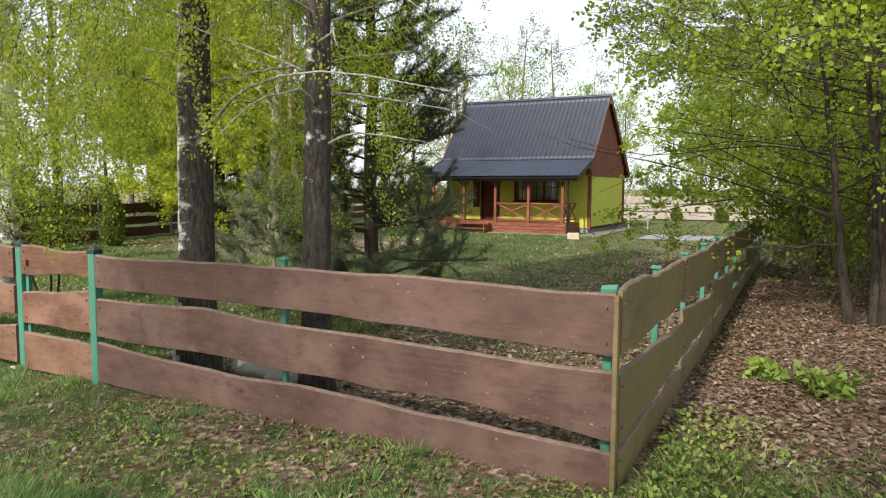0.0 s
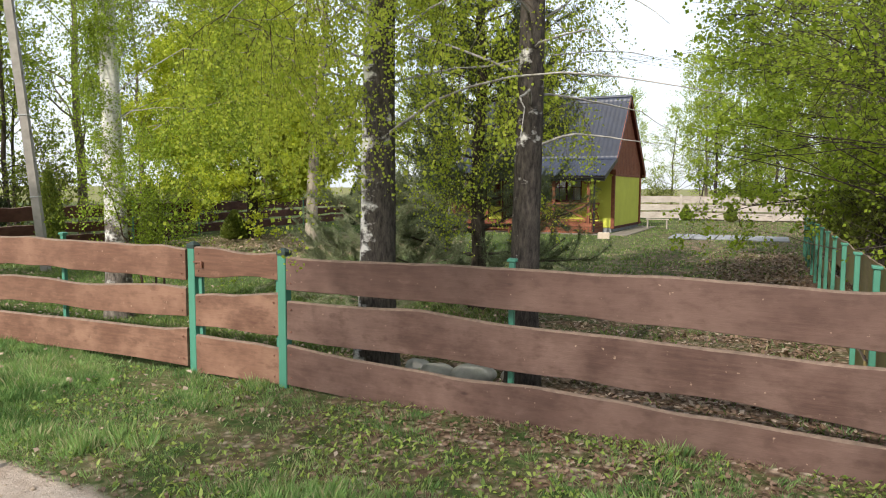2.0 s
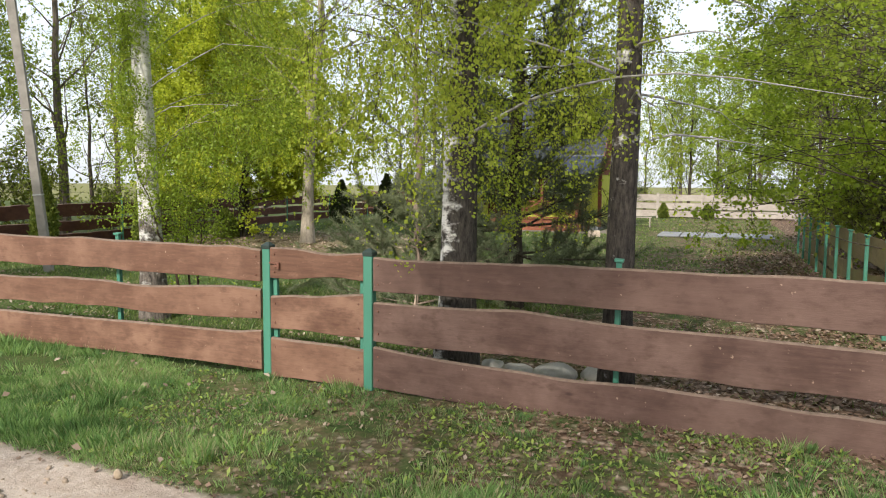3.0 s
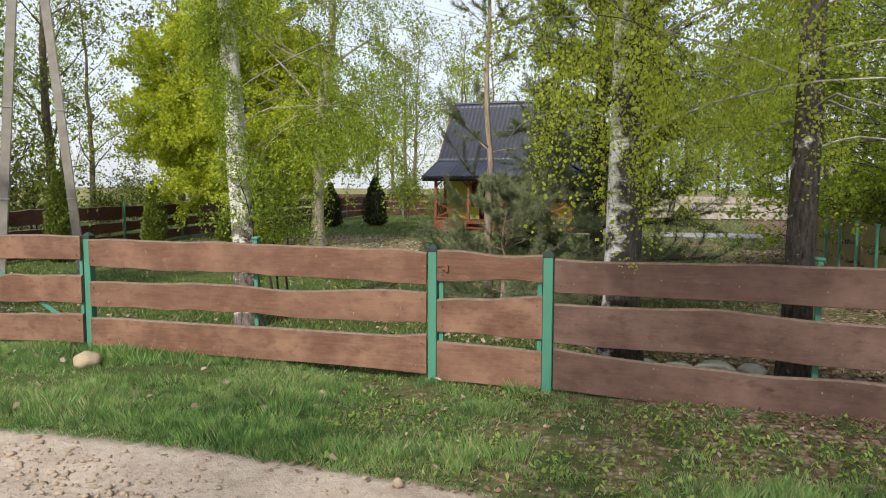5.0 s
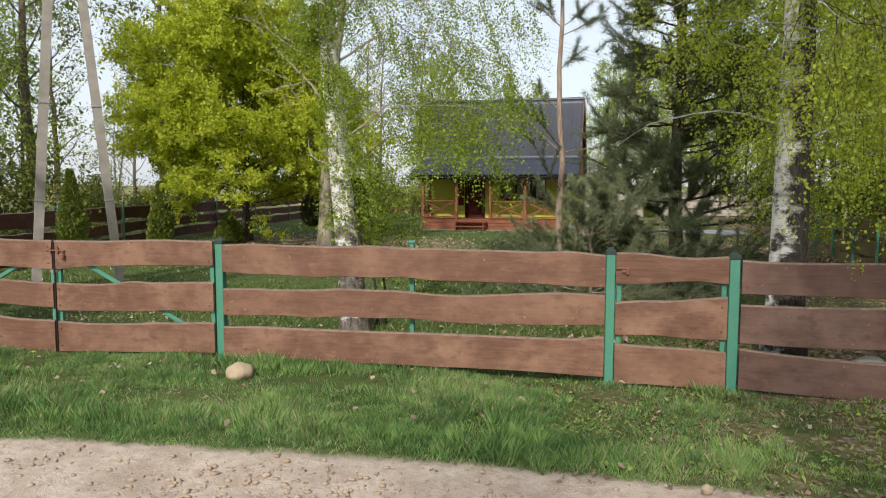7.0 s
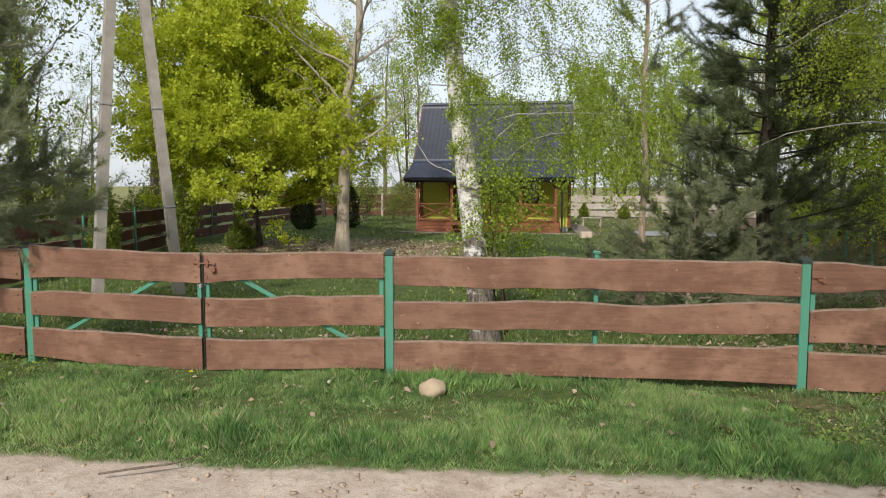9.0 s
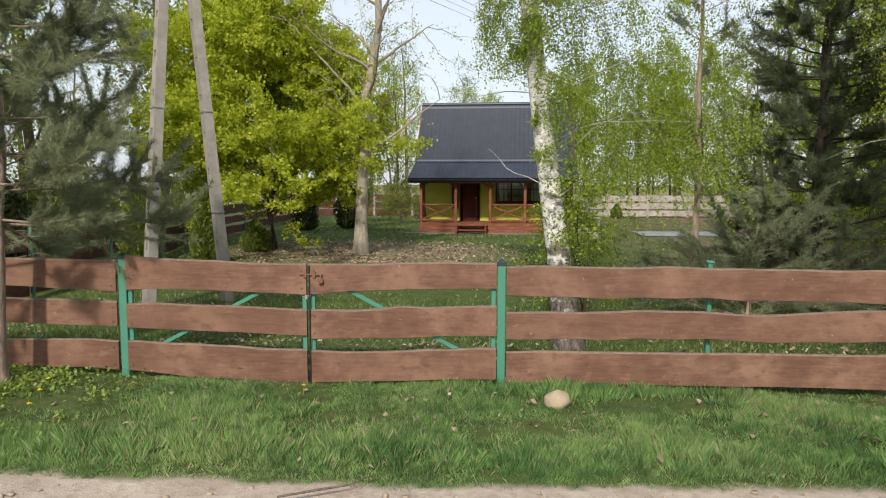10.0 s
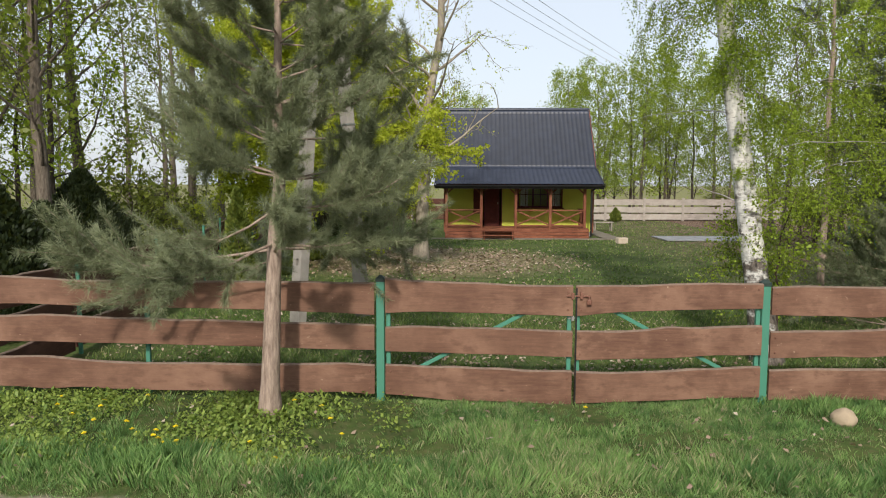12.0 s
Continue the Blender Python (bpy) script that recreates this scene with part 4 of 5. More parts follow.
    for nm, a, b, f in (("upper_roof", RIDGE, (BREAK[0] - 0.03, BREAK[1] - 0.035), False), ("porch_roof", (BREAK[0] + 0.08, BREAK[1] - 0.01), EAVE, True), ("rear_roof", RIDGE, REAR, False)):
        V, F = tile_sheet(RX0, RX1, (a[0], a[1] + up), (b[0], b[1] + up), deep=0.014 if f else 0.006)
        put(nm, np_mesh(nm, V, F, ROOF), H, "graphite pressed metal tiles")
    bm = bmesh.new()
    bmesh.ops.create_cone(bm, segments=12, cap_ends=True, radius1=0.085, radius2=0.085, depth=RX1 - RX0 + 0.02, matrix=Matrix.Translation(((RX0 + RX1) / 2, RIDGE[0], RIDGE[1] + 0.02)) @ Matrix.Rotation(radians(90), 4, "Y"))
    part("ridge_cap", bm, ROOF, H)
    for x in (RX0, RX1):
        for a, b in ((RIDGE, BREAK), (RIDGE, REAR)):
            part("verge_board", beam((x, a[0], a[1] - 0.05), (x, b[0], b[1] - 0.05), 0.03, 0.18, 0.004), PORCH_WOOD, H, "orange-brown verge board")
            part("verge_flashing", beam((x, a[0], a[1] + 0.05), (x, b[0], b[1] + 0.05), 0.07, 0.025, 0.003), ROOF, H, "graphite verge flashing")
    for s, x, xf in ((-1, RX0, RX0 - 0.02), (1, RX1, RX1 + 0.02)):
        part("verge_board", beam((x, BREAK[0], BREAK[1] - 0.02), (xf, EAVE[0], EAVE[1] - 0.02), 0.03, 0.16, 0.004), GUTTER, H, "dark verge board of the porch roof")
    for y in (BREAK[0] - 0.1, REAR[0] - 0.15):
        for x in (RX1 - 0.14,):
            part("rafter_end", box(x, x + 0.12, y, y + 0.34, 2.40, 2.62, 0.01), PORCH_WOOD, H, "orange rafter end")
    gut = bmesh.new()
    x0, x1, yg, zg = RX0 - 0.03, RX1 + 0.03, EAVE[0] - 0.05, EAVE[1] - 0.02
    prof = [(yg - 0.065 + 0.065 * (1 - math.cos(math.pi * i / 6)), zg - 0.075 * math.sin(math.pi * i / 6)) for i in range(7)]
    prof += [(y, z + 0.006) for y, z in prof[::-1]]
    rings = [[gut.verts.new((x, y, z)) for y, z in prof] for x in (x0, x1)]
    for i in range(len(prof)):
        gut.faces.new((rings[0][i], rings[0][(i + 1) % len(prof)], rings[1][(i + 1) % len(prof)], rings[1][i]))
    part("gutter", gut, GUTTER, H, "black half-round gutter")
    part("fascia", box(x0 + 0.02, x1 - 0.02, EAVE[0] - 0.0, EAVE[0] + 0.03, EAVE[1] - 0.16, EAVE[1] + 0.0, 0.004), GUTTER, H, "dark fascia board")
    pipe = bmesh.new()
    for a, b in (((6.4, -0.34, 2.2), (6.24, -0.06, 2.05)), ((6.24, -0.06, 2.05), (6.24, -0.06, 0.1))):
        v, f = tubes(np.array([[a, b]]), np.full((1, 2), 0.04), 10)
        base = [pipe.verts.new(p) for p in v]
        for q in f:
            pipe.faces.new([base[i] for i in q])
    part("downpipe", pipe, GUTTER, H, "dark downpipe")
    # porch
    for i in range(11):
        y = 0.02 + i * 0.15
        part("deck_board", box(0.0, W, y, y + 0.144, D - 0.03, D, 0.004), PORCH_WOOD, H)
    for i in range(3):
        part("skirt_board", box(0.0, W, -0.025, 0.0, 0.02 + i * 0.135, 0.145 + i * 0.135, 0.006), PORCH_WOOD, H, "red-brown skirting plank")
        part("skirt_board", box(W, W + 0.025, 0.0, WF - 0.02, 0.02 + i * 0.135, 0.145 + i * 0.135, 0.006), PORCH_WOOD, H, "red-brown skirting plank")
    posts = (0.06, 1.56, 3.04, 4.52, 5.98)
    for x in posts:
        part("porch_post", box(x - 0.06, x + 0.06, 0.03, 0.15, D, 2.26, 0.012), PORCH_WOOD, H)
        for s in (-1, 1):
            if 0.06 < x + s * 0.3 < 6.1:
                part("knee_brace", beam((x + s * 0.05, 0.09, 1.95), (x + s * 0.32, 0.09, 2.2), 0.06, 0.06, 0.005), PORCH_WOOD, H)
    part("porch_beam", box(-0.05, W + 0.02, 0.02, 0.16, 2.26, 2.40, 0.008), DOOR_WOOD, H, "dark porch beam")

    def railing(x0, x1, y0, y1):
        a, b = Vector((x0, y0, 0)), Vector((x1, y1, 0))
        up = Vector((0, 0, 1))
        part("top_rail", beam(a + up * 1.22, b + up * 1.22, 0.10, 0.05, 0.006), PORCH_WOOD, H)
        part("bottom_rail", beam(a + up * 0.56, b + up * 0.56, 0.06, 0.06, 0.006), PORCH_WOOD, H)
        part("cross_bar", beam(a + up * 0.59, b + up * 1.19, 0.035, 0.06, 0.005), PORCH_WOOD, H)
        part("cross_bar", beam(a + up * 1.19 + Vector((0, 0.036, 0)), b + up * 0.59 + Vector((0, 0.036, 0)), 0.035, 0.06, 0.005), PORCH_WOOD, H)

    for x0, x1 in ((posts[0], posts[1]), (posts[2], posts[3]), (posts[3], posts[4])):
        railing(x0 + 0.06, x1 - 0.06, 0.09, 0.09)
    for x in (posts[0], posts[4]):
        railing(x, x, 0.15, 0.86)
        railing(x, x, 0.90, WF)
        part("porch_post", box(x - 0.05, x + 0.05, 0.83, 0.93, D, 1.25, 0.01), PORCH_WOOD, H)
    # porch step
    part("step_tread", box(1.60, 2.95, -0.42, -0.10, 0.33, 0.38, 0.008), PORCH_WOOD, H)
    part("step_tread", box(1.60, 2.95, -0.75, -0.44, 0.15, 0.19, 0.008), PORCH_WOOD, H)
    for x in (1.66, 2.85):
        part("step_side", box(x, x + 0.05, -0.72, -0.03, -0.05, 0.33, 0.006), PORCH_WOOD, H)
    # door
    d = part("door", box(door[0] + 0.06, door[1] - 0.06, WF + 0.05, WF + 0.10, D, D + 1.97, 0.004), DOOR_WOOD, H, "dark red wooden door")
    for z in (0.12, 1.05):
        part("door_panel", box(door[0] + 0.18, door[1] - 0.18, WF + 0.036, WF + 0.056, D + z, D + z + 0.75, 0.01), DOOR_WOOD, d)
    part("handle", box(door[1] - 0.16, door[1] - 0.12, WF + 0.0, WF + 0.05, D + 0.98, D + 1.06, 0.006), STEEL, d, "steel door handle")
    for x in (door[0] - 0.06, door[1]):
        part("door_frame", box(x, x + 0.06, WF - 0.02, WF + 0.17, D, D + 2.02, 0.006), DOOR_WOOD, H)
    part("door_frame", box(door[0] - 0.06, door[1] + 0.06, WF - 0.022, WF + 0.17, D + 2.02, D + 2.09, 0.006), DOOR_WOOD, H)
    part("shutter", box(door[0] - 0.42, door[0] - 0.10, WF - 0.045, WF - 0.012, 1.0, 2.40, 0.008), DOOR_WOOD, H, "dark red wooden shutter")
    # window
    wz0, wz1 = 1.28, 2.42
    wn_ = part("window", box(win[0], win[1], WF + 0.02, WF + 0.09, wz0, wz0 + 0.07, 0.006), DOOR_WOOD, H, "wide dark brown timber window")
    part("frame", box(win[0], win[1], WF + 0.02, WF + 0.09, wz1 - 0.07, wz1, 0.006), DOOR_WOOD, wn_)
    for x in (win[0], 3.87, 4.53, win[1] - 0.07):
        part("frame", box(x, x + 0.07, WF + 0.02, WF + 0.09, wz0 + 0.07, wz1 - 0.07, 0.006), DOOR_WOOD, wn_)
    for x0, x1 in ((win[0] + 0.07, 3.87), (3.94, 4.53), (4.60, win[1] - 0.07)):
        pane = part("pane", box(x0, x1, WF + 0.05, WF + 0.056, wz0 + 0.07, wz1 - 0.07), GLASS, wn_, "clear window pane")
        pane.visible_shadow = False
        part("glazing_bar", box((x0 + x1) / 2 - 0.012, (x0 + x1) / 2 + 0.012, WF + 0.04, WF + 0.066, wz0 + 0.07, wz1 - 0.07, 0.003), DOOR_WOOD, wn_)
        part("glazing_bar", box(x0, x1, WF + 0.038, WF + 0.064, 1.86, 1.885, 0.003), DOOR_WOOD, wn_)
    part("window_sill", box(win[0] - 0.06, win[1] + 0.06, WF - 0.08, WF + 0.02, wz0 - 0.05, wz0, 0.006), DOOR_WOOD, H)
    cur = bmesh.new()
    for s0 in (3.35, 4.8):
        row = []
        for i in range(25):
            x = s0 + 0.35 * i / 24
            y = WF + 0.2 + 0.02 * math.sin(i * 1.3)
            row.append((cur.verts.new((x, y, 1.25)), cur.verts.new((x, y, 2.4))))
        for a, b in zip(row, row[1:]):
            cur.faces.new((a[0], b[0], b[1], a[1]))
    part("curtain", cur, CURTAIN, H, "white gathered curtain")


build_house()

# things beside the house
blk = thing("concrete_block", pose(-6.75, 25.5, 0.0, 0, 0, 12), "pale concrete block lying on the lawn", "block")
bm = box(-0.21, 0.21, -0.14, 0.14, -0.03, 0.22, 0.02)
for v in bm.verts:
    v.co += Vector((random.uniform(-0.012, 0.012), random.uniform(-0.012, 0.012), random.uniform(-0.01, 0.01)))
part("body", bm, WHITE_BLOCK, blk)
slabs = tagged(new("paving_slabs"), "grey concrete slabs lying in the lawn", "paving", "", "structure")
for i in range(5):
    for j in range(3):
        part("slab", box(-4.6 + i * 0.82, -3.82 + i * 0.82, 26.6 + j * 0.82, 27.38 + j * 0.82, 0.0, 0.05 + 0.01 * random.random(), 0.012), PAVING, slabs)
apron = tagged(new("house_apron"), "grey concrete apron round the house", "paving", "", "structure")
part("front_strip", box(-14.4, -7.0, 27.15, 27.68, -0.02, 0.03, 0.01), APRON, apron)
part("side_strip", box(-6.98, -6.2, 27.15, 34.6, -0.02, 0.035, 0.01), APRON, apron)
tb = thing("garden_bench", pose(-5.9, 33.0, 0, 0, 0, 5), "small grey garden bench beside the house wall", "bench")
part("seat", box(-0.5, 0.5, -0.18, 0.18, 0.42, 0.46, 0.008), GREY_WOOD, tb)
for sx in (-0.42, 0.42):
    for sy in (-0.12, 0.12):
        part("leg", box(sx - 0.03, sx + 0.03, sy - 0.03, sy + 0.03, -0.02, 0.42, 0.004), GREY_WOOD, tb)


# ---- utility poles ----
def utility_pole(foot, head, w0, w1, label):
    """A tapered concrete pole with a row of slots through it."""
    foot, head = Vector(foot), Vector(head)
    L = (head - foot).length
    m = Matrix.Translation(foot) @ (head - foot).to_track_quat("Z", "Y").to_matrix().to_4x4()
    p = thing("utility_pole", m, label, "pole", "legs of the concrete utility pole")
    bm = bmesh.new()
    hw = lambda z: (w0 + (w1 - w0) * z / L) / 2
    d, s, step = 0.075, 0.045, 0.62
    zs = [0.0]
    k = 0.7
    while k < L - 0.4:
        zs += [k, k + 0.11]
        k += step
    zs.append(L)
    for i, (a, b) in enumerate(zip(zs, zs[1:])):
        def blockpart(xa, xb, xa2, xb2):
            v = [bm.verts.new(q) for q in ((xa, -d, a), (xb, -d, a), (xb, d, a), (xa, d, a), (xa2, -d, b), (xb2, -d, b), (xb2, d, b), (xa2, d, b))]
            for q in ((0, 1, 5, 4), (1, 2, 6, 5), (2, 3, 7, 6), (3, 0, 4, 7), (0, 3, 2, 1), (4, 5, 6, 7)):
                bm.faces.new([v[j] for j in q])
        if i % 2 == 0:
            blockpart(-hw(a), hw(a), -hw(b), hw(b))
        else:
            blockpart(-hw(a), -s, -hw(b), -s)
            blockpart(s, hw(a), s, hw(b))
    bmesh.ops.remove_doubles(bm, verts=bm.verts, dist=0.0005)
    part("shaft", bm, CONCRETE, p)
    for z in (1.9, 3.6):
        band = box(-hw(z) - 0.01, hw(z) + 0.01, -d - 0.01, d + 0.01, z, z + 0.03, 0.003)
        part("band", band, STEEL, p, "steel band")
    return p


utility_pole((-16.08, 8.35, -0.3), (-15.66, 8.75, 7.3), 0.26, 0.17, "leaning pale concrete pole with a row of slots")
utility_pole((-15.12, 9.42, -0.3), (-15.62, 9.0, 7.3), 0.25, 0.16, "leaning concrete pole that props its twin")
far_pole = utility_pole((8.0, 50.0, -0.3), (8.0, 50.0, 7.6), 0.28, 0.18, "upright concrete pole far beyond the garden")
far_pole["group"] = ""
for i in range(4):
    off = (i - 1.5) * 0.32
    a, b = Vector((-15.64 + off, 8.9 - off * 0.5, 7.15)), Vector((8.0 + off, 50 - off * 0.5, 7.3))
    P = np.array([[a + (b - a) * f + Vector((0, 0, -0.7 * 4 * f * (1 - f))) for f in np.linspace(0, 1, 24)]])
    w = put("power_line", np_mesh("power_line", *tubes(P, np.full((1, 24), 0.006), 5), WIRE))
    tagged(w, "thin bare overhead wire between the poles", "wire", "overhead wires")


# ---- trees in the garden ----
birch_kw = dict(category="birch tree", foliage=LEAF_BIRCH, leaf=0.025, wide=0.9, hang=0.46, split=True, twig_bark=TWIG, limb_bark=LIMB_BARK, twig_r=0.0017, group="birches behind the fence")
broadleaf("birch_tree", 11, (-9.46, 6.40, 0), 12.0, 0.165, "white-barked birch with fresh hanging leaves", lean=(-0.13, 0.10), bias=(0.65, 0.75), clear=((-0.5, 3.3), (-1.3, 9.0), (2.5, 11.0)), first=0.15, limbs=60, taper=0.3,
          limb_len=1.4, rise=0.5, bend=-0.7, subs=7, twigs=9, twig_len=0.75, per_twig=64, bark=BIRCH, low=0.75, wobble=0.02, tip=0.2, limb_r=0.075, **{**birch_kw, "foliage": LEAF_GREEN})
broadleaf("birch_tree", 12, (-4.60, 5.22, 0), 11.5, 0.188, "old birch with furrowed dark and white bark", lean=(0.004, 0.01), bias=(0.35, 0.05), clear=((1.6, 4.4), (-0.8, 2.7), (-1.6, 5.0), (-2.1, 8.0)), first=0.2, limbs=54,
          limb_len=2.2, rise=0.3, bend=-0.8, subs=7, twigs=8, twig_len=0.9, per_twig=62, bark=BIRCH_MID, low=1.15, wobble=0.03, tip=0.25, limb_r=0.10, **birch_kw)
broadleaf("birch_tree", 13, (-3.07, 5.10, 0), 11.0, 0.135, "dark-trunked birch with a white foot and drooping twigs", lean=(0.0, 0.005), bias=(-0.55, 0.1), clear=((0.45, 4.4), (-2.0, 4.5)), first=0.2, limbs=54,
          limb_len=2.2, rise=0.3, bend=-0.8, subs=7, twigs=8, twig_len=0.9, per_twig=62, bark=BIRCH_OLD, low=1.15, wobble=0.03, tip=0.25, limb_r=0.12, **birch_kw)
broadleaf("birch_sapling", 14, (-9.25, 6.9, 0), 2.3, 0.022, "leafy birch shoots at the foot of the white birch", "birch sapling", first=0.3, limbs=11, limb_len=0.65, rise=0.5, bend=-0.3, subs=5, twigs=4,
          twig_len=0.3, per_twig=12, leaf=0.03, wide=0.85, bark=TWIG, foliage=LEAF_GREEN, stems=3, hang=0.3, twig_r=0.0017)
broadleaf("maple_tree", 21, (-17.4, 18.6, 0), 9.2, 0.075, "round-crowned maple in bright yellow-green spring leaf", "maple tree", first=0.14, limbs=26, limb_len=3.1, rise=0.25, bias=(0.0, -0.1), coarse=True,
          bend=0.2, subs=9, twigs=8, twig_len=0.6, per_twig=44, leaf=0.074, wide=0.95, bark=DARK_BARK, foliage=LEAF_MAPLE, split=True, stems=3, level=0.45, ends=0.35, taper=0.6)
broadleaf("lime_tree", 22, (-14.48, 18.1, 0), 12.5, 0.20, "pale-trunked tree just coming into leaf", "tree", lean=(0.03, 0.01), first=0.2, limbs=26, limb_len=3.0, rise=0.75,
          bend=0.15, subs=5, twigs=4, twig_len=0.6, per_twig=9, leaf=0.065, bark=PALE_BARK, foliage=LEAF_MAPLE, wobble=0.14, limb_r=0.42, split=True)
layered = dict(category="maple tree", ends=0.55, level=0.3, wide=0.95, bark=DARK_BARK, foliage=LEAF_HEDGE, split=True, coarse=True, twig_r=0.005)
broadleaf("maple_bush", 23, (1.6, 11.4, 0), 7.6, 0.08, "spreading many-stemmed maple with fresh leaves on long level branches", lean=(-0.05, -0.02), first=0.2, limbs=18, limb_len=3.3, rise=0.2,
          bend=0.05, subs=11, twigs=6, twig_len=0.5, per_twig=10, leaf=0.05, stems=4, bias=(-0.3, -0.05), taper=0.5, clear=((-2.0, 2.7), (-3.0, 3.3), (-4.3, 9.0)), **layered)
broadleaf("maple_bush", 24, (3.1, 8.9, 0), 6.8, 0.06, "overhanging maple sapling at the wood's edge", lean=(-0.04, 0.0), first=0.36, limbs=17, limb_len=3.2, rise=0.2,
          bend=0.0, subs=9, twigs=6, twig_len=0.45, per_twig=8, leaf=0.046, stems=2, clear=((-3.4, 3.4),), bias=(-0.35, 0.0), **layered)
broadleaf("maple_tree", 26, (1.1, 17.2, 0), 9.2, 0.11, "wide leafy maple behind the side fence in spring green", first=0.12, limbs=50, limb_len=3.2, rise=0.12,
          bend=0.1, subs=10, twigs=8, twig_len=0.6, per_twig=19, leaf=0.075, bias=(-0.38, -0.05), taper=0.45, clear=((-4.4, 9.5),), **layered)
conifer("pine_tree", 31, (-15.40, 3.98, 0), 5.2, 0.098, "young pine with a grey-pink trunk beside the road", first=0.345, whorls=11, per=6, length=1.5, rise=0.06, bend=0.4, top=0.7,
        tufts=11, needle=0.105, count=40, bark=PINE_BARK, foliage=NEEDLE, lean=(0.004, 0.02), width=0.0045, gap=0.12, sub=8, bias=(-0.05, 0.2), crook=0.022, low=1.16, skirt=13, spread=1.6)

conifer("pine_tree", 32, (-7.02, 9.82, 0), 8.5, 0.066, "thin tall pine with a bare grey lower trunk", first=0.23, whorls=11, per=4, length=1.7, rise=0.25, bend=0.4,
        tufts=9, needle=0.11, count=30, bark=PINE_BARK, foliage=NEEDLE_SHADED, width=0.005, gap=0.3, sub=3)
conifer("pine_tree", 33, (-5.20, 9.32, 0), 9.5, 0.12, "dense pine with boughs down to the lawn, needles darkened for shade", first=0.06, whorls=24, per=7, length=1.6, rise=0.05, bend=0.3, top=0.55,
        tufts=9, needle=0.12, count=22, bark=DARK_BARK, foliage=NEEDLE_SHADED, width=0.0065, gap=0.1, sub=11, bias=(0.0, 0.0), lean=(0.0, 0.0))
conifer("pine_tree", 34, (-6.6, 8.6, 0), 1.7, 0.04, "low spreading young pine in the grass", first=0.08, whorls=8, per=7, length=2.2, rise=0.12, bend=0.3,
        tufts=9, needle=0.10, count=34, bark=PINE_BARK, foliage=NEEDLE, width=0.006)


def thuja(name, seed, at, h, r, label, foliage, group=""):
    """A clipped-looking evergreen column of upright scale sprays."""
    rng = np.random.default_rng(seed)
    root = thing(name, pose(*at), label, "thuja", group)
    path = np.array([[0, 0, -0.05], [0, 0, h * 0.5], [0, 0, h * 0.93]])
    put("trunk", np_mesh("trunk", *tubes(path[None], np.array([[0.04, 0.025, 0.008]]), 8), BARK, True), root)
    n = 5200 if r < 0.7 else 16000
    f = rng.uniform(0, 1, n) ** 1.1
    a = rng.uniform(0, 2 * math.pi, n)
    rad = r * np.minimum(1.0, (1 - f) * 1.9 + 0.05) * np.minimum(1, f * 6 + 0.45) * rng.uniform(0.55, 1.06, n) * (1 + 0.12 * np.sin(a * 3 + f * 11))
    P = np.stack([rad * np.cos(a), rad * np.sin(a), 0.03 + f * h], 1)
    out = np.stack([np.cos(a) * 0.55, np.sin(a) * 0.55, np.full(n, 0.9)], 1) + rng.normal(size=(n, 3)) * 0.3
    out /= np.linalg.norm(out, axis=1, keepdims=True)
    e = np.cross(out, rng.normal(size=(n, 3)))
    e /= np.linalg.norm(e, axis=1, keepdims=True)
    s = 0.10 * rng.uniform(0.6, 1.2, (n, 1))
    V = np.stack([P, P + out * s * 0.6 + e * s * 0.28, P + out * s, P + out * s * 0.6 - e * s * 0.28], 1).reshape(-1, 3)
    put("foliage", np_mesh("foliage", V, np.arange(4 * n).reshape(-1, 4), foliage), root)


thuja("thuja", 1, (-17.95, 11.6, 0), 2.15, 0.28, "tall green thuja column by the boundary fence", THUJA, "thujas along the boundary fence")
thuja("thuja", 2, (-17.85, 14.8, 0), 1.9, 0.29, "green thuja cone by the boundary fence", THUJA, "thujas along the boundary fence")
thuja("thuja", 3, (-17.7, 18.2, 0), 0.95, 0.38, "small round green thuja bush", THUJA, "thujas along the boundary fence")
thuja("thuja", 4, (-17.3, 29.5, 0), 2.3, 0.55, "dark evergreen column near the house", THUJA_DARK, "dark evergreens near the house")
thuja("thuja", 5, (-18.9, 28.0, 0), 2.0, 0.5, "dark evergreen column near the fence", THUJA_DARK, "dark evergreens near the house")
# bushes in near-black foliage, standing in for the shade under the trees
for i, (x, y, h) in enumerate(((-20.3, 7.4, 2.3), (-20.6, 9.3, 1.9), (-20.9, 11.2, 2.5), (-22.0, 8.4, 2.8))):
    thuja("evergreen_bush", 20 + i, (x, y, 0), h, 0.95, "evergreen bush beyond the boundary fence, near-black for the shade under the trees", THUJA_DARK, "evergreen bushes beyond the boundary fence")
thuja("thuja", 6, (-5.6, 42.0, 0), 0.85, 0.26, "small green evergreen before the plank fence", THUJA, "evergreens before the far fence")
thuja("thuja", 7, (-3.2, 41.8, 0), 0.8, 0.3, "small green evergreen before the plank fence", THUJA, "evergreens before the far fence")


# ---- woods round the garden ----
def scatter_trees(proto, spots, rng, lo=0.8, hi=1.2):
    for i, (x, y) in enumerate(spots):
        s = rng.uniform(lo, hi)
        m = pose(x, y, -0.02, 0, 0, rng.uniform(0, 360))
        if i == 0:
            proto.matrix_basis = m
            ob = proto
        else:
            ob = copy_thing(proto, m)
        ob.scale = (s, s, s)


wr = np.random.default_rng(5)


def belt(n, x0, x1, y0, y1, gap):
    spots = []
    tries = 0
    while len(spots) < n and tries < 4000:
        tries += 1
        p = (wr.uniform(x0, x1), wr.uniform(y0, y1))
        if all(math.hypot(p[0] - q[0], p[1] - q[1]) > gap for q in spots):
            spots.append(p)
    return spots


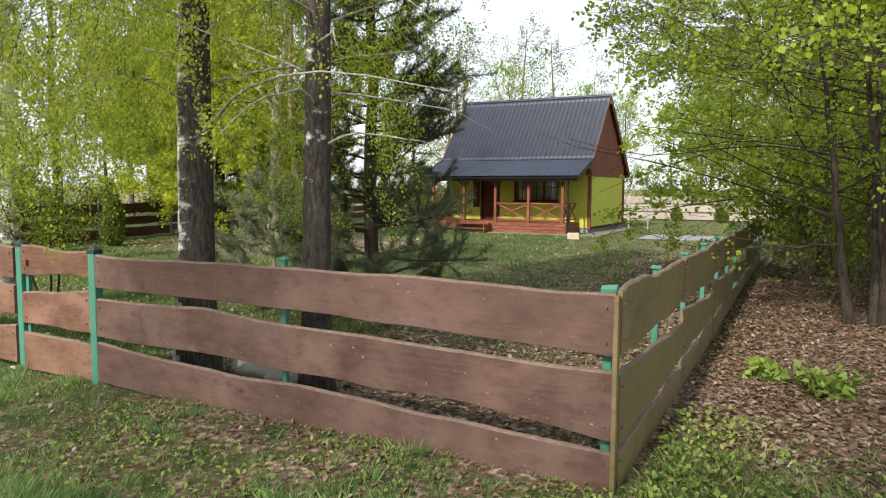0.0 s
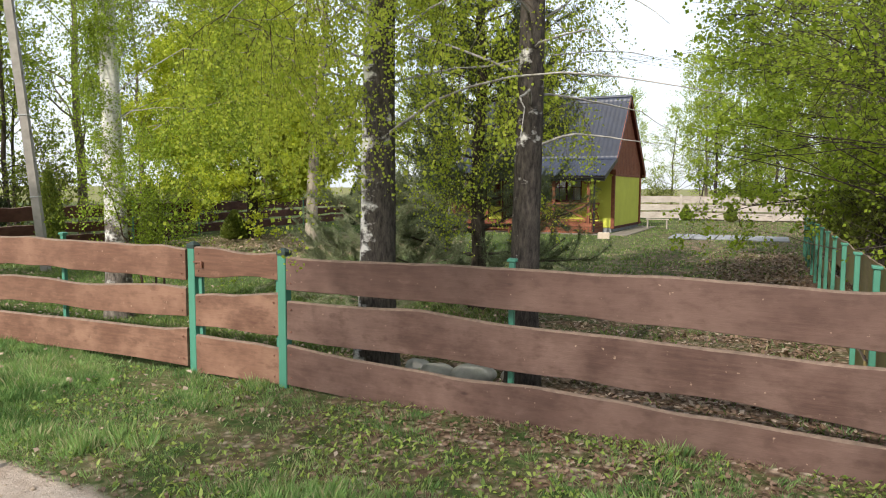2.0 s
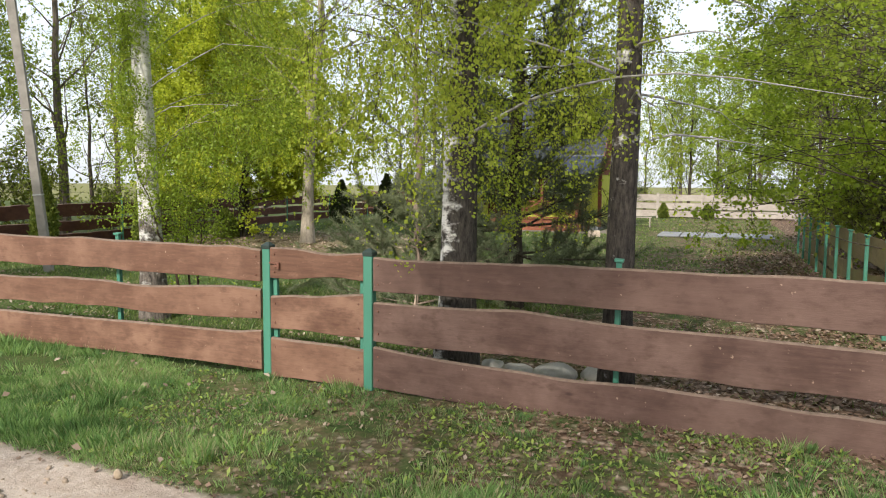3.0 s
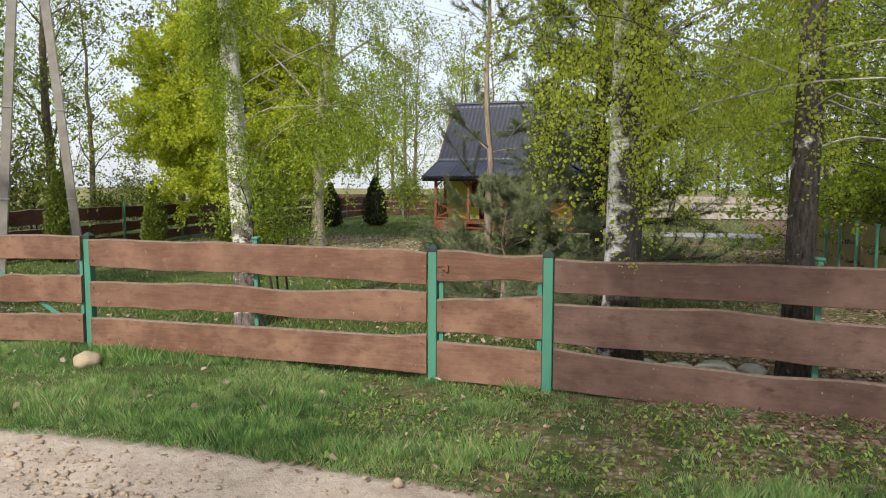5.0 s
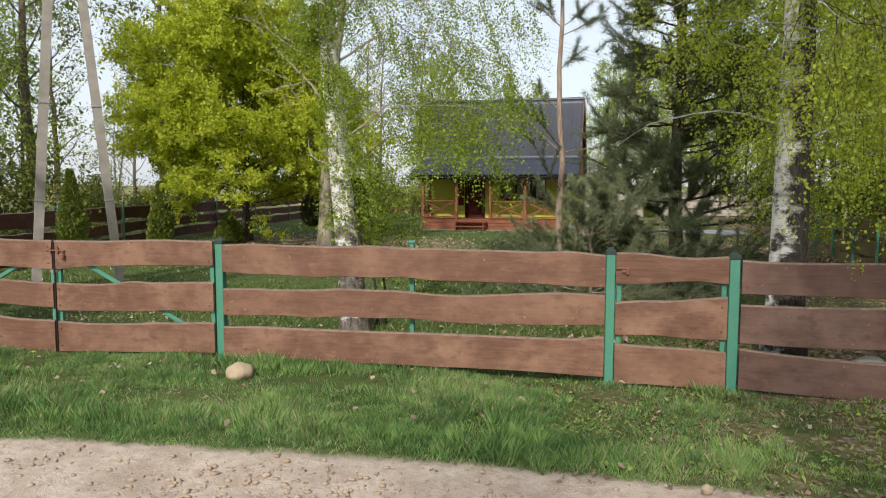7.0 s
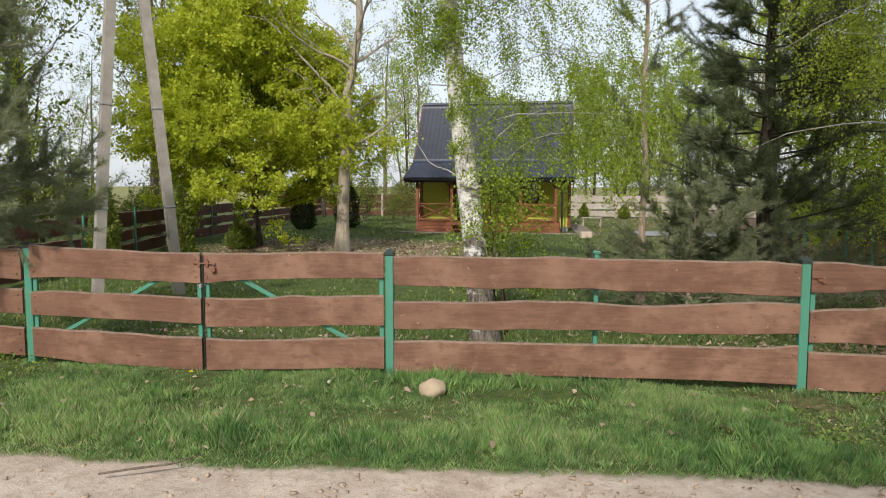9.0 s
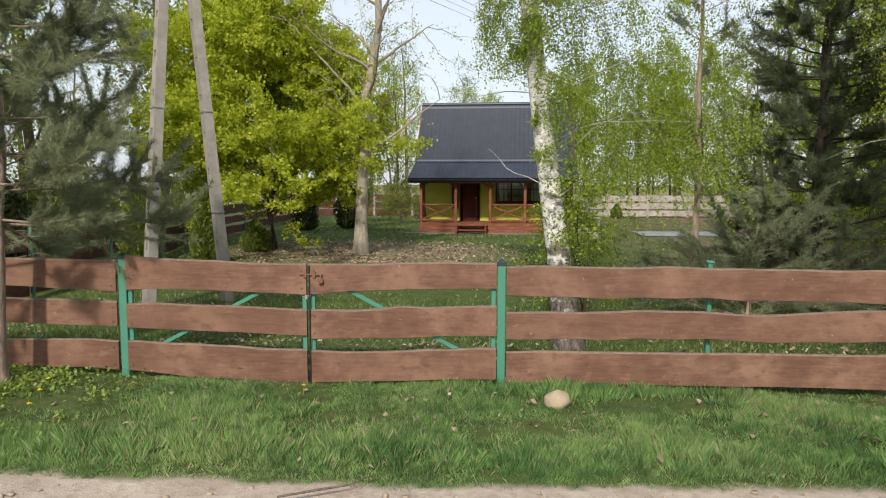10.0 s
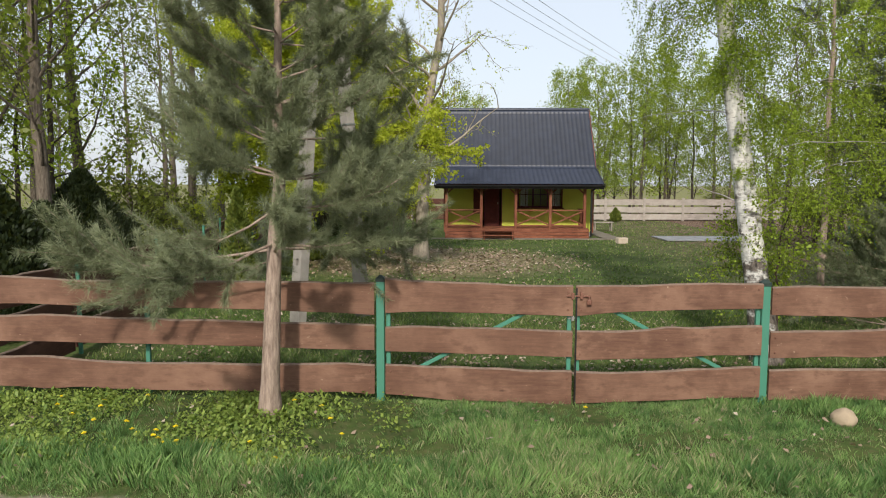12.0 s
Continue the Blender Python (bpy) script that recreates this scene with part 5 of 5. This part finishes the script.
tall = broadleaf("forest_tree", 41, (0, 0, 0), 13.0, 0.17, "tall dark-trunked tree in thin spring leaf", "tree", first=0.22, limbs=20, limb_len=3.0, rise=0.75, bend=0.15, subs=5, twigs=4,
                 twig_len=0.8, per_twig=7, leaf=0.13, bark=BARK, foliage=LEAF_WOOD, coarse=True, group="trees of the wood", wobble=0.12)
# the six spots with y below -8 are unseen trees, added to shade the verge
scatter_trees(tall, [(-21.2, 10.4), (-23.5, 12.5), (-24.2, 17.5), (-22.8, 22.5), (-23.0, 26.4), (-23.2, 8.6), (-29.0, 15.5), (-26.0, 29.0), (-30.5, 26.0)] + [(-6.3, -8.2), (-4.5, -9.2), (-2.7, -8.2), (-0.9, -9.2), (1.0, -8.4), (3.1, -9.0)] + belt(6, -40, -27, 8, 44, 3.2) + belt(5, -32, -17, 47, 62, 3.2), wr)
# added out of view across the road, only to cast shade
shade_tree = broadleaf("forest_tree", 45, (0, 0, 0), 11.0, 0.13, "unseen much-branched tree added to shade the verge and wood's edge", "tree", first=0.2, limbs=24, limb_len=2.6, rise=0.65, bend=0.15, subs=7, twigs=5,
                    twig_len=0.7, per_twig=5, leaf=0.10, bark=DARK_BARK, foliage=LEAF_WOOD, coarse=True, group="trees of the wood", wobble=0.14)
scatter_trees(shade_tree, [(0.6, -7.2), (2.6, -6.6), (5.6, -6.0)], wr)
bushy = broadleaf("forest_tree", 42, (0, 0, 0), 9.0, 0.10, "bushy yellow-green tree at the wood's edge", "tree", first=0.12, limbs=20, limb_len=2.4, rise=0.6, bend=0.2, subs=5, twigs=4,
                  twig_len=0.7, per_twig=14, leaf=0.10, bark=DARK_BARK, foliage=LEAF_HEDGE, coarse=True, group="trees of the wood", stems=1, wobble=0.12)
scatter_trees(bushy, [(-24.8, 10.4), (-22.9, 13.8), (-24.6, 15.2), (-22.8, 27.5), (-17.5, 46.5), (-12.5, 49.0), (-4.5, 48.0), (-1.0, 47.0), (3.0, 46.0), (-21.5, 40.0)] + belt(7, -8, 16, 48, 64, 3.0) + belt(3, -44, -30, 5, 30, 3.5), wr)
rear = broadleaf("forest_tree", 46, (0, 0, 0), 10.5, 0.12, "full yellow-green tree behind the plank fence", "tree", first=0.1, limbs=26, limb_len=2.7, rise=0.6, bend=0.2, subs=6, twigs=5,
                 twig_len=0.7, per_twig=12, leaf=0.12, bark=BARK, foliage=LEAF_HEDGE, coarse=True, group="trees of the wood", wobble=0.12)
scatter_trees(rear, [(-5.0, 48.0), (-2.8, 49.0), (-0.4, 46.5), (1.9, 48.5), (-11.6, 55.0), (4.5, 46.0)], wr, 0.85, 1.25)
thinwood = broadleaf("forest_tree", 43, (0, 0, 0), 10.5, 0.075, "thin dark-stemmed tree with few leaves", "tree", first=0.2, limbs=15, limb_len=1.9, rise=0.7, bend=0.1, subs=4, twigs=3,
                     twig_len=0.6, per_twig=8, leaf=0.09, bark=BARK, foliage=LEAF_WOOD, coarse=True, group="trees of the wood", stems=2, wobble=0.16)
scatter_trees(thinwood, [(1.7, 21.0), (0.95, 24.3), (2.6, 17.0), (3.6, 12.6), (1.6, 17.5), (4.6, 9.4), (3.0, 22.5), (0.9, 28.0), (5.2, 15.5), (5.0, 20.0), (2.2, 26.0)] + belt(11, 2, 16, 18, 44, 1.7) + belt(6, -20, 6, 47, 60, 2.5)
              + belt(6, -42, -23, 5, 46, 2.2), wr, 0.75, 1.25)
bush = broadleaf("shrub", 44, (0, 0, 0), 2.2, 0.022, "low leafy shrub in the undergrowth", "shrub", first=0.05, limbs=9, limb_len=1.1, rise=0.7, bend=0.1, subs=4, twigs=3,
                 twig_len=0.4, per_twig=7, leaf=0.08, bark=DARK_BARK, foliage=LEAF_WOOD, coarse=True, group="shrubs of the wood", stems=3)
scatter_trees(bush, [(0.9, 15.6), (1.3, 18.4), (0.9, 21.6), (1.7, 13.2), (0.6, 25.0), (-15.6, 34.5), (-16.6, 37.0), (-15.2, 39.5), (-17.8, 35.0), (-20.9, 13.6), (-21.8, 17.4), (-22.5, 20.6), (-23.0, 24.4), (2.6, 30.0), (4.0, 26.0), (6.0, 12.0)] + belt(3, -36, -24, 8, 40, 2.4) + belt(8, -28, 14, 45, 50, 1.8), wr, 0.8, 1.5)


# ---- grass, weeds and fallen leaves ----
def blades(name, X, Y, h, rng, material, label, w=0.006):
    n = len(X)
    Z = np.array([ground_z(x, y) for x, y in zip(X, Y)]) - 0.01
    B = np.stack([X, Y, Z], 1)
    a = rng.uniform(0, 2 * math.pi, n)
    e = np.stack([np.cos(a), np.sin(a), np.zeros(n)], 1) * (w * rng.uniform(0.6, 1.3, (n, 1)))
    lean = rng.normal(size=(n, 3)) * 0.38
    lean[:, 2] = 1
    lean /= np.linalg.norm(lean, axis=1, keepdims=True)
    H = h[:, None] if np.ndim(h) else h * rng.uniform(0.5, 1.3, (n, 1))
    mid = B + lean * H * 0.55
    tipd = lean + np.stack([lean[:, 0] * 0.7, lean[:, 1] * 0.7, -0.15 * np.ones(n)], 1)
    tip = mid + tipd * H * 0.5
    V = np.stack([B - e, B + e, mid + e * 0.9, tip], 1).reshape(-1, 3)
    F = np.arange(4 * n).reshape(-1, 4)
    return tagged(put(name, np_mesh(name, V, F, material)), label, "grass", "", "stuff")


gr_ = np.random.default_rng(77)


def sample(n, x0, x1, y0, y1, keep):
    X, Y = gr_.uniform(x0, x1, n), gr_.uniform(y0, y1, n)
    k = np.array([keep(x, y) for x, y in zip(X, Y)]) > gr_.uniform(0, 1, n)
    return X[k], Y[k]


def road_edge(x):
    return 2.12 + 0.22 * math.exp(-((x + 7.3) / 2.4) ** 2) + 0.06 * snoise(x, 0.0, 0.8, 2.0) + 0.05 * snoise(x, 0.0, 4.0, 6.0)


def lush(x, y):
    """How thick the verge's grass stands: rank on the left, thin and leafy under the birches."""
    side = 1.0 if x < -6.7 else max(0.13, 1.0 - (x + 6.7) * 0.6)
    strip = 0.95 * max(0.0, 1 - abs(y - 2.65 - 0.3 * snoise(x, 0, 0.5, 7)) / 0.55) * (1.0 if x < -5.4 else math.exp(-((x + 3.1) / 0.8) ** 2))
    clump = 0.5 + 1.7 * snoise(x, y, 1.1, 4.0) + 0.6 * snoise(x, y, 3.1, 2.0)
    if x < -14 and y > 2.9:
        side *= 0.12   # weeds stand here instead
    return max(0.04, min(1.0, side * clump + 0.8 * strip + 0.25 * side)) * (1.0 if y > road_edge(x) else 0.0)


def tufts(name, n, x0, x1, y0, y1, keep, tall, per, rng, material, label, w):
    """Grass in tufts: the blades of one tuft fan out from its heart and share its height."""
    CX, CY = sample(n, x0, x1, y0, y1, keep)
    H = np.array([tall(x, y) for x, y in zip(CX, CY)]) * rng.uniform(0.6, 1.25, len(CX))
    Z = np.array([ground_z(x, y) for x, y in zip(CX, CY)]) - 0.012
    C, H = np.repeat(np.stack([CX, CY, Z], 1), per, 0), np.repeat(H, per)[:, None]
    wind = np.repeat(rng.normal(size=(len(CX), 2)) * 0.1, per, 0)
    m = len(C)
    a, r = rng.uniform(0, 2 * math.pi, m), np.sqrt(rng.uniform(0, 1, m))
    out = np.stack([np.cos(a), np.sin(a)], 1) * r[:, None]
    C[:, :2] += out * (0.03 + 0.3 * H)
    h = H * rng.uniform(0.45, 1.1, (m, 1))
    lean = np.concatenate([out * 0.22 + wind + rng.normal(size=(m, 2)) * 0.12, np.ones((m, 1))], 1)
    lean /= np.linalg.norm(lean, axis=1, keepdims=True)
    b = rng.uniform(0, 2 * math.pi, m)
    e = np.stack([np.cos(b), np.sin(b), np.zeros(m)], 1) * (w * rng.uniform(0.6, 1.4, (m, 1)))
    mid = C + lean * h * 0.6
    tip = mid + (lean * np.array([1.8, 1.8, 0.9])) * h * 0.45
    V = np.stack([C - e, C + e, mid + e * 0.85, tip], 1).reshape(-1, 3)
    return tagged(put(name, np_mesh(name, V, np.arange(4 * m).reshape(-1, 4), material)), label, "grass", "", "stuff")


def tall(x, y):
    """How high the verge's grass grows: rank along the road, lower by the fence."""
    strip = max(0.0, 1 - abs(y - 2.65 - 0.25 * snoise(x, 0, 0.5, 7)) / 0.5) * (1.0 if x < -5.0 else math.exp(-((x + 2.6) / 1.1) ** 2))
    low_edge = 0.4 + 0.6 * min(1.0, max(0.0, (y - road_edge(x)) / 0.4))
    return low_edge * (0.05 + 0.11 * max(0.0, snoise(x, y, 0.9, 8.0) + 0.2) + 0.05 * max(0.0, snoise(x, y, 3.0, 2.0)) + 0.075 * strip)


tufts("verge_grass", 22000, -20.0, 2.0, 1.75, 4.62, lush, tall, 40, gr_, BLADE, "rank green verge grass along the board fence", 0.0012)
X, Y = sample(160000, -20.0, 2.0, 1.8, 4.62, lush)
blades("short_verge_grass", X, Y, 0.055, gr_, BLADE, "short grass between the tufts of the verge", 0.0018)
X, Y = sample(30000, -1.0, 5.0, 0.2, 7.0, lambda x, y: 0.55 * (0.5 + snoise(x, y, 0.9, 2.0)) * max(0.0, 1 - max(0.0, y - 4.6) / 2.0))
blades("corner_grass", X, Y, 0.07, gr_, BLADE, "thin grass between leaves at the fence corner", 0.0045)


def lawn_keep(x, y):
    bare = math.exp(-(((x + 14.6) / 4.2) ** 2 + ((y - 18.9) / 4.0) ** 2) ** 2)
    side = math.exp(-(((x + 1.1) / 1.5) ** 2 + ((y - 11.8) / 4.6) ** 2) ** 2)
    under = 0.85 * math.exp(-(((x + 2.6) / 2.6) ** 2 + ((y - 6.0) / 2.6) ** 2) ** 2)
    return (0.65 + 1.1 * snoise(x, y, 0.7, 1.0)) * (1 - 0.85 * bare) * (1 - under) * (1 - 0.9 * side)


X, Y = sample(80000, -18.4, -0.5, 4.7, 10.0, lawn_keep)
blades("near_lawn_grass", X, Y, 0.085, gr_, LAWN, "short lawn grass inside the fence", 0.0055)
X, Y = sample(44000, -20.0, 0.0, 10.0, 42.5, lawn_keep)
k = ~((X > -14.6) & (X < -6.1) & (Y > 27.0) & (Y < 34.8))
blades("lawn_grass", X[k], Y[k], 0.075, gr_, LAWN, "short green lawn round the house", 0.022)


def ground_leaves(name, X, Y, size, material, label, category, lift=0.012, flat=0.35, wide=0.7):
    n = len(X)
    Z = np.array([ground_z(x, y) for x, y in zip(X, Y)]) + lift * gr_.uniform(0.3, 1.6, n)
    P = np.stack([X, Y, Z], 1)
    a = gr_.uniform(0, 2 * math.pi, n)
    d = np.stack([np.cos(a), np.sin(a), gr_.normal(size=n) * flat], 1)
    e = np.stack([-np.sin(a), np.cos(a), gr_.normal(size=n) * flat], 1)
    s = size * gr_.uniform(0.5, 1.4, (n, 1))
    up = np.array([0, 0, 1.0]) * s * 0.12
    V = np.stack([P - d * s / 2, P + e * s * wide / 2 + up, P + d * s / 2, P - e * s * wide / 2 + up], 1).reshape(-1, 3)
    return tagged(put(name, np_mesh(name, V, np.arange(4 * n).reshape(-1, 4), material)), label, category, "", "stuff")


X, Y = sample(42000, -0.25, 6.5, 4.2, 15.0, lambda x, y: min(1.0, max(0.0, (y - 4.0) / 1.5)))
ground_leaves("fallen_leaves", X, Y, 0.05, DRY, "dry brown fallen leaves on the woodland floor", "leaf litter", 0.02)
X, Y = sample(9000, 0.0, 9.0, 15.0, 30.0, lambda x, y: 1.0)
ground_leaves("far_fallen_leaves", X, Y, 0.12, DRY, "dry brown leaves deeper in the wood", "leaf litter", 0.02)
X, Y = sample(13000, -3.2, -0.45, 7.0, 22.0, lambda x, y: 0.95 * math.exp(-(((x + 0.6) / (1.0 + 0.09 * max(0.0, y - 9.0))) ** 2 + ((y - 15.0) / 7.0) ** 2) ** 2))
ground_leaves("side_litter", X, Y, 0.07, DRY, "brown dead leaves along the side fence", "leaf litter", 0.02)
X, Y = sample(9000, -5.6, -0.45, 4.65, 9.0, lambda x, y: 0.9 - 0.5 * max(0.0, (y - 6.5) / 2.5))
ground_leaves("birch_litter", X, Y, 0.055, DRY, "dark dead leaves heaped under the birches", "leaf litter", 0.02)
X, Y = sample(15000, -8.0, 1.0, 2.2, 4.5, lambda x, y: 0.75 * max(0.0, 0.45 + 1.2 * snoise(x, y, 0.8, 6.0)) * min(1.0, (x + 8) / 3))
ground_leaves("verge_litter", X, Y, 0.036, DRY, "scattered dead leaves on the thin verge", "leaf litter", 0.015)
X, Y = sample(17000, -19.3, -9.5, 13.5, 24.0, lambda x, y: 0.9 * math.exp(-(((x + 14.6) / 4.2) ** 2 + ((y - 18.9) / 4.0) ** 2) ** 2) * (0.6 + 0.8 * snoise(x, y, 0.8, 5.0)))
ground_leaves("garden_litter", X, Y, 0.085, DRY_PALE, "pinkish dead leaves below the bare tree", "leaf litter", 0.02)
X, Y = sample(8000, -18.2, -5.6, 4.75, 9.0, lambda x, y: 0.35 + 1.1 * snoise(x, y, 0.9, 4.0))
ground_leaves("lawn_litter", X, Y, 0.05, DRY_PALE, "pale dead leaves strewn over the near lawn", "leaf litter", 0.05)
X, Y = sample(1100, -18.0, -5.5, 2.3, 4.4, lambda x, y: 0.25 + 0.8 * snoise(x, y, 0.8, 9.0))
ground_leaves("stray_leaves", X, Y, 0.055, DRY_PALE, "single pale dead leaves in the grass", "leaf litter", 0.055)
X, Y = sample(26000, -7.5, 3.5, 1.9, 4.5, lambda x, y: (0.35 + 0.9 * snoise(x, y, 1.3, 3.0)) * (1.0 if y > road_edge(x) + 0.1 else 0.0))
ground_leaves("verge_weeds", X, Y, 0.034, WEED, "low broad-leaved weeds on the thin verge", "weeds", 0.03, 0.6, 0.55)
X, Y = sample(34000, -19.0, -14.0, 2.6, 4.5, lambda x, y: min(1.0, 0.55 + 0.9 * snoise(x, y, 1.0, 3.0)) * min(1.0, max(0.0, (-13.8 - x) / 1.2)))
ground_leaves("weed_patch", X, Y, 0.036, WEED, "leafy weed patch round the pine's foot", "weeds", 0.07, 0.6, 0.65)
X, Y = sample(2600, -0.2, 1.2, 3.6, 6.2, lambda x, y: 0.8 * math.exp(-((x - 0.0) / 0.45) ** 2))
ground_leaves("corner_weeds", X, Y, 0.038, WEED, "fresh weeds along the side fence's foot", "weeds", 0.06, 0.5, 0.85)
X, Y = sample(7000, -0.2, 4.5, 3.4, 6.6, lambda x, y: min(1.0, max(0.0, (5.9 + 0.5 * snoise(x, y, 1.4, 2.0) - y) / 1.1)) * (0.55 + 0.9 * snoise(x, y, 1.1, 8.0)))
ground_leaves("wood_edge_weeds", X, Y, 0.036, WEED, "low weeds creeping into the woodland litter", "weeds", 0.05, 0.6, 0.6)
X, Y = sample(26000, -0.2, 4.5, 3.4, 6.4, lambda x, y: min(1.0, max(0.0, (5.7 + 0.6 * snoise(x, y, 1.2, 4.0) - y) / 1.0)) * (0.6 + 0.9 * snoise(x, y, 0.9, 12.0)))
blades("wood_edge_grass", X, Y, 0.11, gr_, LAWN, "thin soft grass before the woodland litter", 0.004)


def leafy_plant(seed, at, r, label):
    rng = np.random.default_rng(seed)
    root = thing("herb_plant", pose(*at), label, "plant", "herb plants on the woodland floor")
    stems, P = [], []
    for i in range(26):
        a = i * 2.4
        L = r * rng.uniform(0.4, 1.1)
        path = curve_path((0, 0, -0.02), (math.cos(a) * 0.8, math.sin(a) * 0.8, rng.uniform(0.6, 1.4)), L, 5, rng, -0.5, 0.08)
        stems.append(path)
        for g in np.linspace(0.4, 0.999, 9):
            P.append(along(path, g)[0] + rng.normal(size=3) * 0.03)
    put("stems", np_mesh("stems", *tubes(np.array(stems), np.full((26, 6), 0.003), 4), WEED), root)
    put("foliage", np_mesh("foliage", *leaves(np.array(P), 0.085, rng, 0.8, 0.2), WEED), root)


leafy_plant(1, (0.92, 7.3, 0.0), 0.36, "bright green leafy herb among dead leaves")
leafy_plant(2, (0.42, 7.65, 0.0), 0.24, "smaller bright green herb among dead leaves")

# dandelions
dan = thing("dandelion", pose(-15.6, 2.9, 0), "yellow dandelion flower in the weed patch", "flower", "dandelions")
put("stalk", np_mesh("stalk", *tubes(np.array([[[0, 0, -0.02], [0.004, 0, 0.05], [0.006, 0.004, 0.105]]]), np.full((1, 3), 0.003), 5), WEED), dan)
bm = bmesh.new()
for ring, (rr, zz, m) in enumerate(((0.024, 0.108, 14), (0.017, 0.114, 11), (0.009, 0.119, 8))):
    for i in range(m):
        a = 2 * math.pi * i / m + ring
        c, s = math.cos(a), math.sin(a)
        w = 0.005
        bm.faces.new([bm.verts.new(p) for p in ((0.006, 0.004, zz - 0.008), (0.006 + c * rr - s * w, 0.004 + s * rr + c * w, zz), (0.006 + c * rr * 1.15, 0.004 + s * rr * 1.15, zz + 0.001), (0.006 + c * rr + s * w, 0.004 + s * rr - c * w, zz))])
part("bloom", bm, PETAL, dan, "yellow bloom")
for x, y in ((-15.75, 2.86), (-15.5, 2.8), (-16.15, 3.1), (-16.25, 3.3), (-16.35, 3.22), (-16.1, 3.4), (-15.95, 3.05), (-16.6, 3.5), (-17.05, 3.95), (-17.1, 4.1), (-16.75, 4.3), (-17.5, 4.0), (-15.05, 2.75), (-14.75, 3.7), (-14.6, 3.3), (-12.3, 4.1), (-16.0, 2.7), (-16.45, 3.3), (-16.2, 3.18), (-15.9, 2.95), (-16.05, 3.0), (-16.9, 3.55), (-17.2, 3.7), (-16.8, 3.2), (-15.35, 3.1), (-17.6, 4.25), (-15.2, 4.2), (-14.9, 4.05)):
    c = copy_thing(dan, pose(x, y, ground_z(x, y), random.uniform(-10, 10), random.uniform(-10, 10), random.uniform(0, 360)))
    c.scale = (0.9, 0.9, 0.9)
dan.matrix_basis = pose(-15.62, 2.83, ground_z(-15.62, 2.83))


# ---- stones and small things ----
def stone(name, at, size, seed, material, label, category="stone", group="", parent=None):
    bm = bmesh.new()
    bmesh.ops.create_icosphere(bm, subdivisions=3, radius=1.0)
    for v in bm.verts:
        k = 1 + 0.22 * noise.noise(v.co * 1.3 + Vector((seed, 0, 0))) + 0.05 * noise.noise(v.co * 4 + Vector((0, seed, 0)))
        v.co = Vector((v.co.x * size[0] * k, v.co.y * size[1] * k, v.co.z * size[2] * k))
    ob = put(name, bm_mesh(name, bm, material, True), None, "", pose(*at, 0, 0, seed * 40))
    return tagged(ob, label, category, group)


stone("field_stone", (-9.82, 3.95, 0.07), (0.135, 0.11, 0.095), 1.0, STONE, "rounded sandy field stone in the grass", group="field stones on the verge")
stone("field_stone", (-6.95, 3.42, 0.02), (0.034, 0.03, 0.025), 2.0, STONE, "small pale stone in the grass", group="field stones on the verge")
stone("field_stone", (-7.05, 3.75, 0.03), (0.05, 0.04, 0.034), 3.0, STONE, "small sandy stone in the grass", group="field stones on the verge")
stone("field_stone", (-5.75, 2.2, 0.02), (0.032, 0.026, 0.034), 4.0, STONE, "small stone at the road's edge", group="field stones on the verge")
for i, (x, y, r) in enumerate(((-4.05, 5.45, 0.2), (-3.7, 5.5, 0.24), (-4.35, 5.6, 0.16), (-3.35, 5.7, 0.15))):
    stone("grey_stone", (x, y, 0.04), (r, r * 0.8, r * 0.5), 5.0 + i, GREY_STONE, "grey stone by the birch foot", group="grey stones by the birches")
V, F = [], []
cr = np.random.default_rng(9)
pieces = []
ico = bmesh.new()
bmesh.ops.create_icosphere(ico, subdivisions=1, radius=1.0)
iv = np.array([v.co[:] for v in ico.verts])
fi = np.array([[v.index for v in f.verts] for f in ico.faces])
ico.free()
for i in range(3400):
    x = cr.uniform(-20, 1) if cr.uniform() < 0.4 else cr.normal(-8.6, 1.3)
    y = cr.normal(1.75, 0.25) if cr.uniform() < 0.75 else cr.uniform(-1.0, 2.1)
    if snoise(x, y, 1.4, 6.0) < -0.05 and cr.uniform() < 0.8:
        continue
    if y > road_edge(x) - 0.05:
        continue
    s = 0.004 + 0.02 * cr.uniform() ** 5
    sv = iv * (1 + 0.4 * cr.normal(size=(len(iv), 1))) * s * np.array([1.25, 1.0, 0.75]) + np.array([x, y, ground_z(x, y) + s * 0.25])
    pieces.append((sv, fi))
tagged(put("road_clods", np_mesh("road_clods", *merge(pieces), CLOD)), "crumbled sand clods and pebbles on the road", "pebbles", "", "stuff")
st = thing("dry_stick", pose(-11.5, 2.0, 0.0), "dry bent stick at the road's edge", "stick")
put("twig", np_mesh("twig", *tubes(np.array([[[-0.35, -0.14, 0.0], [-0.1, -0.08, 0.03], [0.1, 0.02, 0.03], [0.26, 0.16, 0.05]]]), np.array([[0.008, 0.009, 0.007, 0.003]]), 6), BARK, True), st)
